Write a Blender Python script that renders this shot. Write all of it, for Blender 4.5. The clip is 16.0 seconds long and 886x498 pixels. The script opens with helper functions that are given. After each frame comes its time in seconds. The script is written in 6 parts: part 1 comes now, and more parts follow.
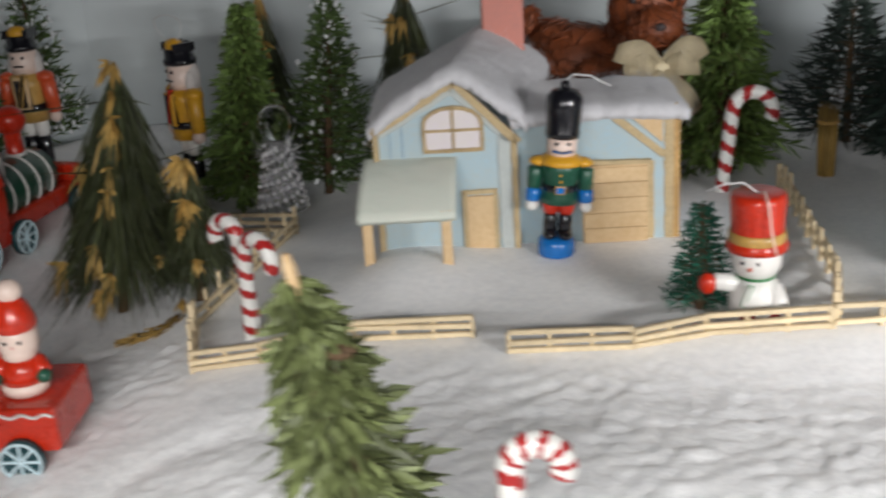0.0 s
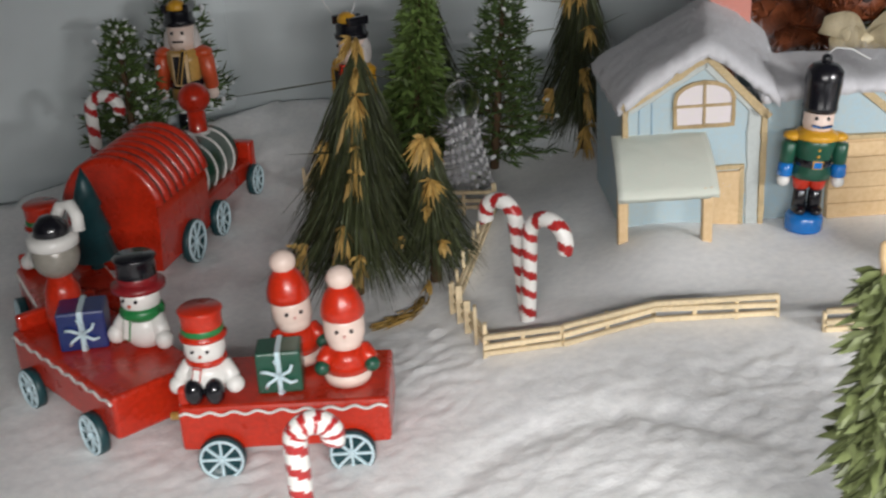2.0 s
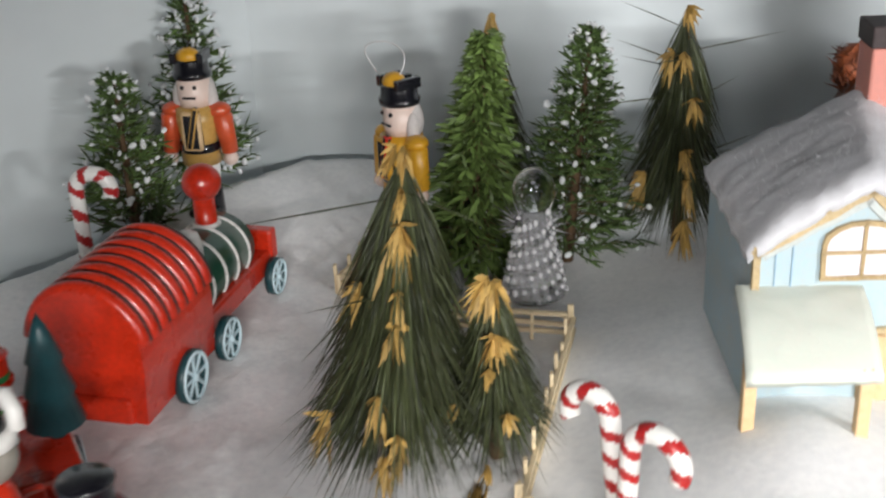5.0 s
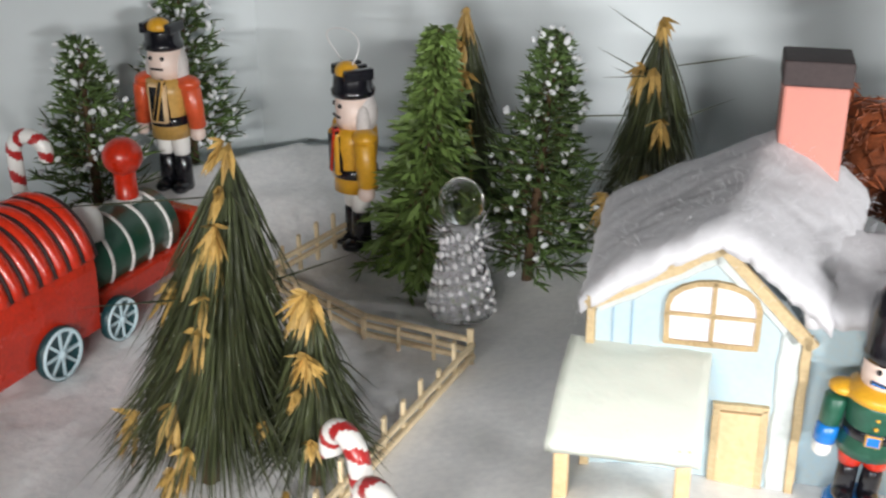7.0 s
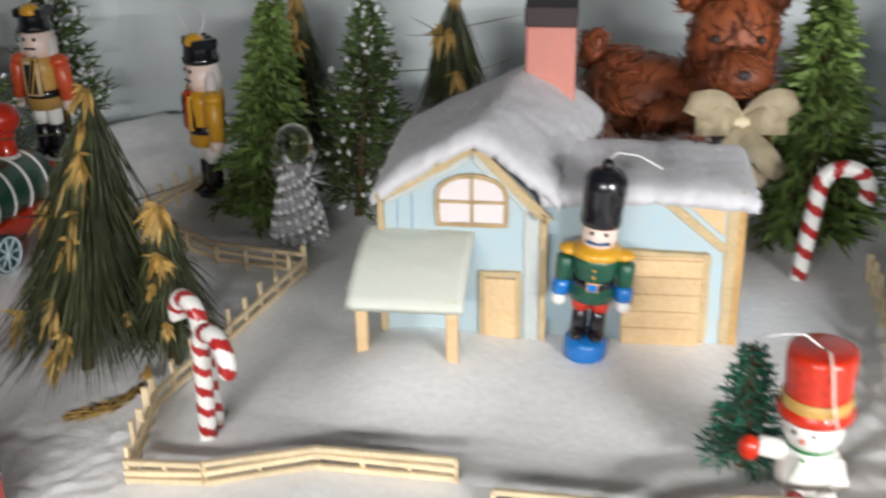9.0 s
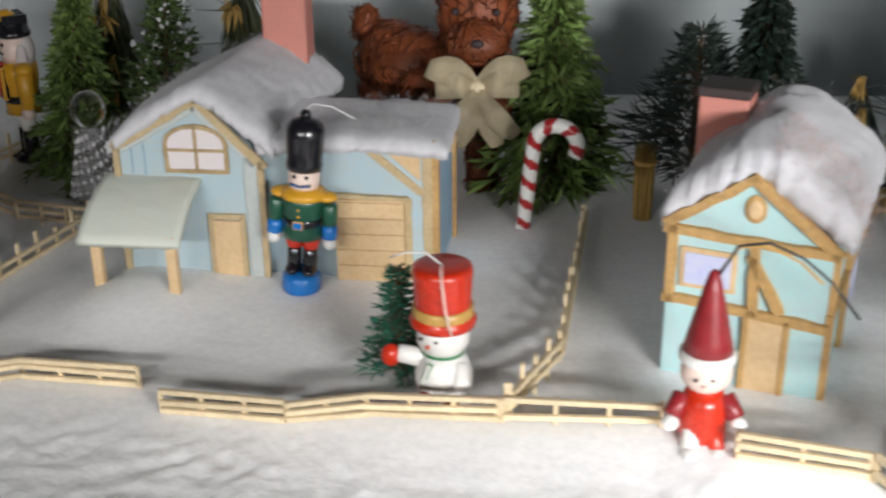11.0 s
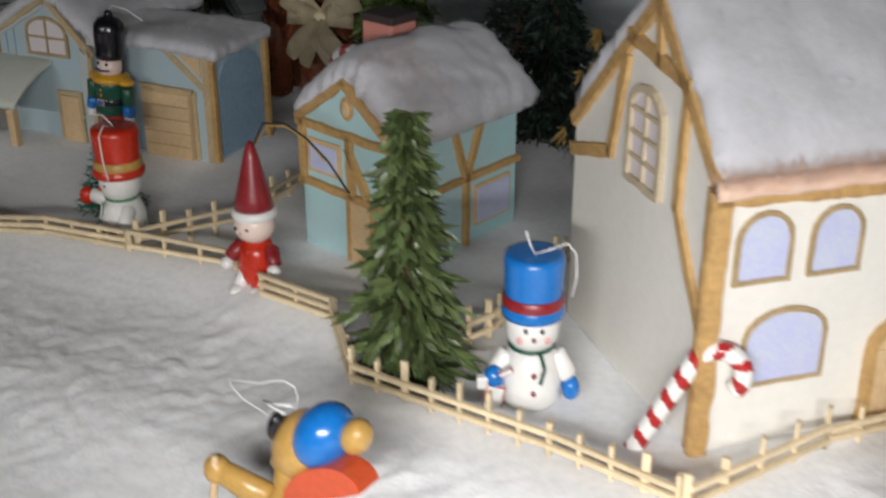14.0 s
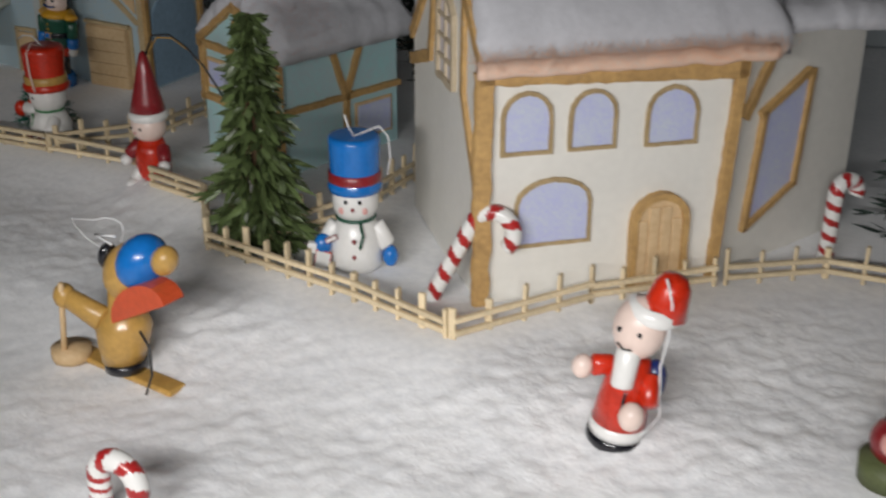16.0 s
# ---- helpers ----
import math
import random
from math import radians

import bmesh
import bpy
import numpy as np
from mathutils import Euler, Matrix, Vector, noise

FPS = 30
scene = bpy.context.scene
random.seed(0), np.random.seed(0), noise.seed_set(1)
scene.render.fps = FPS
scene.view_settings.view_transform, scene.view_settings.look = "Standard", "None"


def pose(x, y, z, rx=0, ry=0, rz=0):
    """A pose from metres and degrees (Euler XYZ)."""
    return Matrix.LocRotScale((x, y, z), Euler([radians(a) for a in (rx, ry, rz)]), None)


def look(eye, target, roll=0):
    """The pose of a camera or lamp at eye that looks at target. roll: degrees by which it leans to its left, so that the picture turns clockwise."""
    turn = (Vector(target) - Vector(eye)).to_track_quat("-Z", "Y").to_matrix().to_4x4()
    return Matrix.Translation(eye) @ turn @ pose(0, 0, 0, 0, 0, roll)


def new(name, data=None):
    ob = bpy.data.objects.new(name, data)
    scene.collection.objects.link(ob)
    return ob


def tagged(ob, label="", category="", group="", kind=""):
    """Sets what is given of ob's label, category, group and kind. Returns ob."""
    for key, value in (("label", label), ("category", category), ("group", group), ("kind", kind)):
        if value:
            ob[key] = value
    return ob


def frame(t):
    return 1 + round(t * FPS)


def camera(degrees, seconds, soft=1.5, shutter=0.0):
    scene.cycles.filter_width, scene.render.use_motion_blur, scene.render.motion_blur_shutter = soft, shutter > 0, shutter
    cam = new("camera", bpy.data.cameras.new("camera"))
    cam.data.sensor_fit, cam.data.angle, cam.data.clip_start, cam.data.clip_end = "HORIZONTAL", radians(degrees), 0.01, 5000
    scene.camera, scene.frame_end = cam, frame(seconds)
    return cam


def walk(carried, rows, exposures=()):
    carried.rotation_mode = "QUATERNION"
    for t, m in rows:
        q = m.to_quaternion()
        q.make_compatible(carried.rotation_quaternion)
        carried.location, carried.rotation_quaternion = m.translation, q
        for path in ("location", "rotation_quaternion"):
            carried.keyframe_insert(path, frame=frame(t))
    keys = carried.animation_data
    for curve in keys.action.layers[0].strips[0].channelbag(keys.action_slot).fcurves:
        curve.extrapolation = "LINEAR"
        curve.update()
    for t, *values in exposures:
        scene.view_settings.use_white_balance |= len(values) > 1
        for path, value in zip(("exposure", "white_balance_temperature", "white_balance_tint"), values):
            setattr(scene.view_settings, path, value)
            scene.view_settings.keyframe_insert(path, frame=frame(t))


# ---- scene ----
cam = camera(39.7, 16.0, soft=2.3, shutter=0.7)
PATH = [
    (0, (0.0492, -0.1096, 0.2752), (0.0021, 0.8224, -0.0843), -3.71),
    (0.5, (-0.0071, -0.1042, 0.2845), (-0.0519, 0.8236, -0.0860), -3.72),
    (1, (-0.0640, -0.0971, 0.2888), (-0.0922, 0.8271, -0.0921), -3.68),
    (1.5, (-0.1043, -0.0923, 0.2875), (-0.1188, 0.8308, -0.0969), -3.53),
    (2, (-0.1325, -0.0964, 0.2866), (-0.1356, 0.8262, -0.0990), -3.48),
    (2.5, (-0.1584, -0.1033, 0.2896), (-0.1497, 0.8181, -0.0988), -3.43),
    (3, (-0.1803, -0.1013, 0.2917), (-0.1566, 0.8192, -0.0984), -3.67),
    (3.5, (-0.1981, -0.0832, 0.2933), (-0.1598, 0.8374, -0.0952), -3.69),
    (4, (-0.2058, -0.0410, 0.2953), (-0.1641, 0.8810, -0.0895), -2.87),
    (4.5, (-0.1821, 0.0381, 0.3089), (-0.1709, 0.9533, -0.0940), -2.65),
    (7, (0.0216, 0.1686, 0.3020), (-0.1929, 1.0488, -0.1213), -0.40),
    (7.5, (0.0354, 0.1505, 0.2998), (-0.1782, 1.0307, -0.1241), -0.30),
    (8, (0.0524, 0.1215, 0.3000), (-0.1499, 1.0053, -0.1218), -0.26),
    (8.5, (0.0754, 0.0811, 0.3094), (-0.1008, 0.9701, -0.1132), -0.97),
    (9, (0.0926, 0.0333, 0.3128), (-0.0408, 0.9325, -0.1039), -1.00),
    (9.5, (0.1166, -0.0057, 0.3129), (0.0152, 0.8988, -0.1011), -1.07),
    (10, (0.1522, -0.0180, 0.3071), (0.0568, 0.8874, -0.1065), -1.34),
    (10.2, (0.1690, -0.0191, 0.3045), (0.0708, 0.8869, -0.1071), -1.25),
    (12.3, (0.4264, -0.0386, 0.3161), (0.1833, 0.8413, -0.0921), -0.14),
    (12.5, (0.4605, -0.0392, 0.3057), (0.1847, 0.8379, -0.0876), -0.08),
    (13, (0.5283, -0.0426, 0.3102), (0.2065, 0.8131, -0.0951), -0.33),
    (13.5, (0.5827, -0.0534, 0.3114), (0.2348, 0.7877, -0.1028), 0.08),
    (14, (0.6397, -0.0684, 0.3097), (0.2641, 0.7579, -0.1100), 0.11),
    (14.5, (0.6908, -0.0823, 0.3085), (0.2915, 0.7299, -0.1169), -0.16),
    (15, (0.7322, -0.0967, 0.3002), (0.3142, 0.7086, -0.1202), -0.17),
    (15.5, (0.7654, -0.1082, 0.2916), (0.3381, 0.6958, -0.1219), 0.05),
    (16, (0.7897, -0.1221, 0.2931), (0.3764, 0.6877, -0.1234), 0.26),
]
EXPOSURES = [(0, -0.65), (1.0, -0.53), (2.5, -0.38), (3.5, -0.3), (4.0, 0.07), (4.5, 0.4), (7.0, 0.63), (8.5, 0.29), (9.5, -0.09), (10.0, -0.18), (12.5, -1.25), (14.0, -1.82), (15.0, -2.28), (16.0, -2.48)]
walk(cam, [(t, look(eye, target, roll)) for t, eye, target, roll in PATH], EXPOSURES)

# ---- light ----
def room_light():
    w = bpy.data.worlds.new("room_air")
    scene.world = w
    w.use_nodes = True
    bg = w.node_tree.nodes["Background"]
    bg.inputs[0].default_value = (0.75, 0.87, 1.0, 1)
    bg.inputs[1].default_value = 0.08


def area_lamp(name, eye, target, wide, high, watts, colour, spread):
    d = bpy.data.lights.new(name, "AREA")
    d.shape, d.size, d.size_y, d.energy, d.color = "RECTANGLE", wide, high, watts, colour
    d.spread = math.radians(spread)
    ob = new(name, d)
    ob.matrix_world = look(eye, target)
    return ob


room_light()
area_lamp("camera_light", (-0.09, -0.138, 0.262), (-0.11, 0.30, -0.02), 0.40, 0.02, 1.3, (1.0, 0.98, 0.96), 84)
area_lamp("camera_light", (0.67, -0.165, 0.262), (0.54, 0.38, 0.00), 0.40, 0.02, 3.9, (1.0, 0.985, 0.98), 82)


# ---- materials ----
def mat(name, colour, rough=0.5, vary=0.15, scale=60.0, bump=0.1, metal=0.0, stain=0.15, island=0.0, obrand=0.0, coat=0.0, second=None):
    """Painted, wooden or woven surface: fine grain and larger stains over one base colour."""
    m = bpy.data.materials.new(name)
    m.use_nodes = True
    n, l = m.node_tree.nodes, m.node_tree.links
    b = n["Principled BSDF"]
    b.inputs["Roughness"].default_value = rough
    b.inputs["Metallic"].default_value = metal
    b.inputs["Coat Weight"].default_value = coat
    tc = n.new("ShaderNodeTexCoord")
    fine, wide = n.new("ShaderNodeTexNoise"), n.new("ShaderNodeTexNoise")
    fine.inputs["Scale"].default_value, fine.inputs["Detail"].default_value = scale * 8, 6
    wide.inputs["Scale"].default_value, wide.inputs["Detail"].default_value = scale, 4
    for t in (fine, wide):
        l.new(tc.outputs["Object"], t.inputs["Vector"])
    ramp = n.new("ShaderNodeValToRGB")
    a, c = ramp.color_ramp.elements
    lo = second if second else tuple(v * (1 - vary) for v in colour)
    a.color, c.color = (*lo, 1), (*tuple(min(1, v * (1 + vary * 0.5)) for v in colour), 1)
    a.position, c.position = 0.3, 0.7
    mix = n.new("ShaderNodeMath")
    mix.operation = "MULTIPLY_ADD"
    l.new(fine.outputs["Fac"], mix.inputs[0])
    mix.inputs[1].default_value = 0.5
    half = n.new("ShaderNodeMath")
    half.operation = "MULTIPLY"
    half.inputs[1].default_value = 0.5
    l.new(wide.outputs["Fac"], half.inputs[0])
    l.new(half.outputs[0], mix.inputs[2])
    l.new(mix.outputs[0], ramp.inputs[0])
    out = ramp.outputs["Color"]
    if island or obrand:
        hs = n.new("ShaderNodeHueSaturation")
        src = n.new("ShaderNodeNewGeometry").outputs["Random Per Island"] if island else n.new("ShaderNodeObjectInfo").outputs["Random"]
        mr = n.new("ShaderNodeMapRange")
        k = island or obrand
        mr.inputs["To Min"].default_value, mr.inputs["To Max"].default_value = 1 - k, 1 + k
        l.new(src, mr.inputs["Value"])
        l.new(mr.outputs[0], hs.inputs["Value"])
        l.new(out, hs.inputs["Color"])
        out = hs.outputs["Color"]
    l.new(out, b.inputs["Base Color"])
    if bump:
        bp = n.new("ShaderNodeBump")
        bp.inputs["Strength"].default_value, bp.inputs["Distance"].default_value = bump, 0.001
        l.new(mix.outputs[0], bp.inputs["Height"])
        l.new(bp.outputs[0], b.inputs["Normal"])
    if stain:
        r = n.new("ShaderNodeMapRange")
        r.inputs["To Min"].default_value, r.inputs["To Max"].default_value = rough * (1 - stain), min(1, rough * (1 + stain))
        l.new(wide.outputs["Fac"], r.inputs["Value"])
        l.new(r.outputs[0], b.inputs["Roughness"])
    return m


def cotton(name, k0=1.0, colour=(0.86, 0.87, 0.90), loft=False):
    """Cotton-wool snow: white, matt, soft fibres at several scales; loft follows how far the wool is pulled up."""
    m = mat(name, colour, 0.95, 0.13 if loft else 0.10, 30, 0.0, stain=0)
    n, l = m.node_tree.nodes, m.node_tree.links
    b = n["Principled BSDF"]
    b.inputs["Sheen Weight"].default_value = 0.25
    if loft:
        b.inputs["Subsurface Weight"].default_value = 0.6
        b.inputs["Subsurface Radius"].default_value = (1.0, 1.0, 1.0)
        b.inputs["Subsurface Scale"].default_value = 0.0035
    b.inputs["Specular IOR Level"].default_value = 0.1
    tc = n["Texture Coordinate"]
    h = None
    scales = [(45, 2, 0.0026 * k0, 0.55), (140, 3, 0.0030 * k0, 0.55), (520, 3, 0.0004 * k0, 0.55)]
    if loft:
        scales = [(230, 3, 0.0016, 0.5), (620, 3, 0.0006, 0.5)]
        at = n.new("ShaderNodeAttribute")
        at.attribute_name = "loft"
    for s, d, k, q in scales:
        t, bp = n.new("ShaderNodeTexNoise"), n.new("ShaderNodeBump")
        t.inputs["Scale"].default_value, t.inputs["Detail"].default_value, t.inputs["Distortion"].default_value = s, d, 0.0
        bp.inputs["Strength"].default_value, bp.inputs["Distance"].default_value = q, k
        if loft:
            ml = n.new("ShaderNodeMath")
            ml.operation = "MULTIPLY"
            ml.inputs[1].default_value = q
            l.new(at.outputs["Fac"], ml.inputs[0])
            l.new(ml.outputs[0], bp.inputs["Strength"])
        l.new(tc.outputs["Object"], t.inputs["Vector"])
        l.new(t.outputs["Fac"], bp.inputs["Height"])
        if h:
            l.new(h, bp.inputs["Normal"])
        h = bp.outputs[0]
    l.new(h, b.inputs["Normal"])
    return m


def glass(name, tint=(1, 1, 1), rough=0.02):
    m = bpy.data.materials.new(name)
    m.use_nodes = True
    b = m.node_tree.nodes["Principled BSDF"]
    b.inputs["Base Color"].default_value = (*tint, 1)
    b.inputs["Transmission Weight"].default_value = 1
    b.inputs["Roughness"].default_value = rough
    b.inputs["IOR"].default_value = 1.48
    return m


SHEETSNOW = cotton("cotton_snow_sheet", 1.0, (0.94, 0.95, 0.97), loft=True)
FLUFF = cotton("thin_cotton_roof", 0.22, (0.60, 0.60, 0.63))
PINKFLUFF = mat("blush_pink_cotton", (0.66, 0.46, 0.42), 0.95, 0.2, 60, 0.0, stain=0)
TABLE = mat("dark_table_wood", (0.05, 0.035, 0.025), 0.6, 0.3, 12, 0.2)
# dark grey for surfaces out of view, chosen to cut bounced light
LOWBOUNCE = mat("bounce_cutting_dark_grey", (0.16, 0.16, 0.16), 0.85, 0.06, 3, 0.15)
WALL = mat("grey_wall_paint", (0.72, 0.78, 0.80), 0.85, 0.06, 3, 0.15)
RED = mat("red_gloss_paint", (0.60, 0.030, 0.009), 0.28, 0.3, 50, 0.06, coat=0.3)
DKRED = mat("dark_red_paint", (0.26, 0.015, 0.02), 0.35, 0.3, 60, 0.08, coat=0.3)
WHITE = mat("white_gloss_paint", (0.82, 0.81, 0.78), 0.3, 0.06, 40, 0.04, coat=0.3)
BLACK = mat("black_gloss_paint", (0.010, 0.010, 0.014), 0.22, 0.3, 60, 0.05, coat=0.5)
NAVY = mat("navy_paint", (0.012, 0.03, 0.16), 0.3, 0.3, 60, 0.05, coat=0.3)
BLUE = mat("blue_gloss_paint", (0.010, 0.17, 0.55), 0.25, 0.15, 50, 0.05, coat=0.4)
GREEN = mat("dark_green_paint", (0.012, 0.085, 0.05), 0.35, 0.3, 60, 0.06, coat=0.3)
SCARF = mat("green_scarf_paint", (0.02, 0.22, 0.06), 0.35, 0.25, 60, 0.06)
YELLOW = mat("yellow_paint", (0.70, 0.36, 0.025), 0.35, 0.2, 60, 0.06, coat=0.2)
OCHRE = mat("ochre_wood_varnish", (0.54, 0.32, 0.085), 0.35, 0.25, 50, 0.08, coat=0.3)
SKIN = mat("pale_face_paint", (0.82, 0.65, 0.57), 0.35, 0.06, 40, 0.03)
PINK = mat("pink_cheek_paint", (0.72, 0.38, 0.34), 0.4, 0.1, 40, 0.03)
ORANGE = mat("orange_red_paint", (0.62, 0.09, 0.03), 0.3, 0.2, 50, 0.05, coat=0.3)
TEAL = mat("dark_teal_paint", (0.012, 0.06, 0.07), 0.4, 0.3, 60, 0.06)
PALEBLUE = mat("pale_blue_paint", (0.62, 0.78, 0.84), 0.4, 0.06, 60, 0.03)
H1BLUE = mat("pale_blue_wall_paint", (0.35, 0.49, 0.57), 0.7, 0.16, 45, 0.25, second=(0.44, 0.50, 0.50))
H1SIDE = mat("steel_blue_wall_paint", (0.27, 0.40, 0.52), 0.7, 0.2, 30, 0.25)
H2TURQ = mat("turquoise_wall_paint", (0.36, 0.62, 0.62), 0.75, 0.2, 34, 0.25, second=(0.47, 0.59, 0.62))
H3CREAM = mat("cream_wall_paint", (0.80, 0.78, 0.72), 0.75, 0.06, 24, 0.2)
PALETAN = mat("pale_tan_brush_paint", (0.52, 0.40, 0.23), 0.7, 0.3, 70, 0.3, second=(0.38, 0.29, 0.16))
GREYBUFF = mat("greyish_buff_paint", (0.56, 0.47, 0.33), 0.7, 0.3, 90, 0.3, second=(0.42, 0.34, 0.23))
TAN = mat("tan_beam_paint", (0.53, 0.33, 0.125), 0.65, 0.35, 40, 0.3, second=(0.35, 0.21, 0.08))
FRAMEBROWN = mat("grey_brown_brush_paint", (0.46, 0.34, 0.18), 0.7, 0.3, 110, 0.3, second=(0.27, 0.19, 0.09))
CANERED = mat("deep_red_cane_paint", (0.44, 0.022, 0.022), 0.3, 0.3, 60, 0.06, coat=0.3)
BUFF = mat("pale_buff_paint", (0.66, 0.49, 0.29), 0.65, 0.2, 40, 0.25, second=(0.58, 0.39, 0.20))
LILAC = mat("lilac_window_paint", (0.44, 0.46, 0.72), 0.5, 0.18, 70, 0.15, second=(0.60, 0.65, 0.74))
PANE = mat("pale_window_paint", (0.66, 0.60, 0.66), 0.5, 0.15, 45, 0.1, second=(0.70, 0.66, 0.62))
CREAMROOF = mat("cream_porch_roof", (0.58, 0.63, 0.56), 0.9, 0.15, 45, 0.3, second=(0.66, 0.67, 0.60))
CHIMNEY = mat("salmon_chimney_paint", (0.62, 0.24, 0.19), 0.7, 0.15, 50, 0.3, second=(0.56, 0.24, 0.20))
PEACH = mat("orange_peach_paint", (0.76, 0.47, 0.32), 0.95, 0.2, 60, 0.2, second=(0.74, 0.58, 0.48))
BORDER = mat("white_border_paint", (0.49, 0.53, 0.52), 0.7, 0.12, 60, 0.25)
CAPDARK = mat("dark_brown_chimney_top", (0.05, 0.035, 0.035), 0.7, 0.3, 60, 0.3)
STICK = mat("pale_stick_wood", (0.76, 0.62, 0.40), 0.75, 0.25, 60, 0.3, obrand=0.14)
NEEDLE = mat("green_pine_needles", (0.10, 0.165, 0.045), 0.55, 0.3, 80, 0.0, island=0.55)
DARKNEEDLE = mat("dark_olive_bristles", (0.068, 0.082, 0.034), 0.45, 0.35, 80, 0.0, island=0.6)
LEAFSTRIP = mat("bright_green_strips", (0.15, 0.23, 0.06), 0.5, 0.3, 80, 0.0, island=0.55)
DEEPSTRIP = mat("deep_green_strips", (0.09, 0.125, 0.045), 0.4, 0.3, 80, 0.0, island=0.6)
FRONTGREEN = mat("yellow_green_strips", (0.15, 0.18, 0.07), 0.55, 0.3, 80, 0.0, island=0.5)
BLACKGREEN = mat("black_green_needles", (0.022, 0.04, 0.03), 0.5, 0.35, 80, 0.0, island=0.5)
TOYGREEN = mat("toy_tree_bristles", (0.01, 0.13, 0.08), 0.5, 0.3, 80, 0.0, island=0.5)
STRAW = mat("golden_straw", (0.50, 0.32, 0.09), 0.6, 0.3, 80, 0.2, island=0.3)
TIP = mat("white_snow_tips", (0.80, 0.82, 0.84), 0.8, 0.05, 80, 0.2)
BARK = mat("brown_bark", (0.12, 0.07, 0.035), 0.85, 0.4, 80, 0.5)
FUR = mat("brown_shaggy_straw", (0.24, 0.062, 0.020), 0.55, 0.5, 90, 0.4, island=0.6)
RIBBON = mat("cream_ribbon", (0.76, 0.66, 0.45), 0.6, 0.15, 120, 0.2)
WIRE = mat("dark_wire", (0.03, 0.03, 0.03), 0.4, 0.1, 80, 0)
THREAD = mat("white_thread", (0.75, 0.75, 0.75), 0.7, 0.1, 90, 0)
GREYBALL = mat("grey_bead", (0.32, 0.30, 0.26), 0.25, 0.2, 40, 0.05, coat=0.3)
BEARD = mat("white_beard_fluff", (0.62, 0.58, 0.56), 0.9, 0.15, 80, 0.3)
CLEAR = glass("clear_glass")
FROST = glass("frosted_glass", (0.97, 0.97, 1.0), 0.15)
FROST.node_tree.nodes["Principled BSDF"].inputs["Transmission Weight"].default_value = 0.8
SPARK = mat("silver_glitter", (0.90, 0.90, 0.92), 0.2, 0.1, 200, 0.3, metal=0.3, island=0.2)


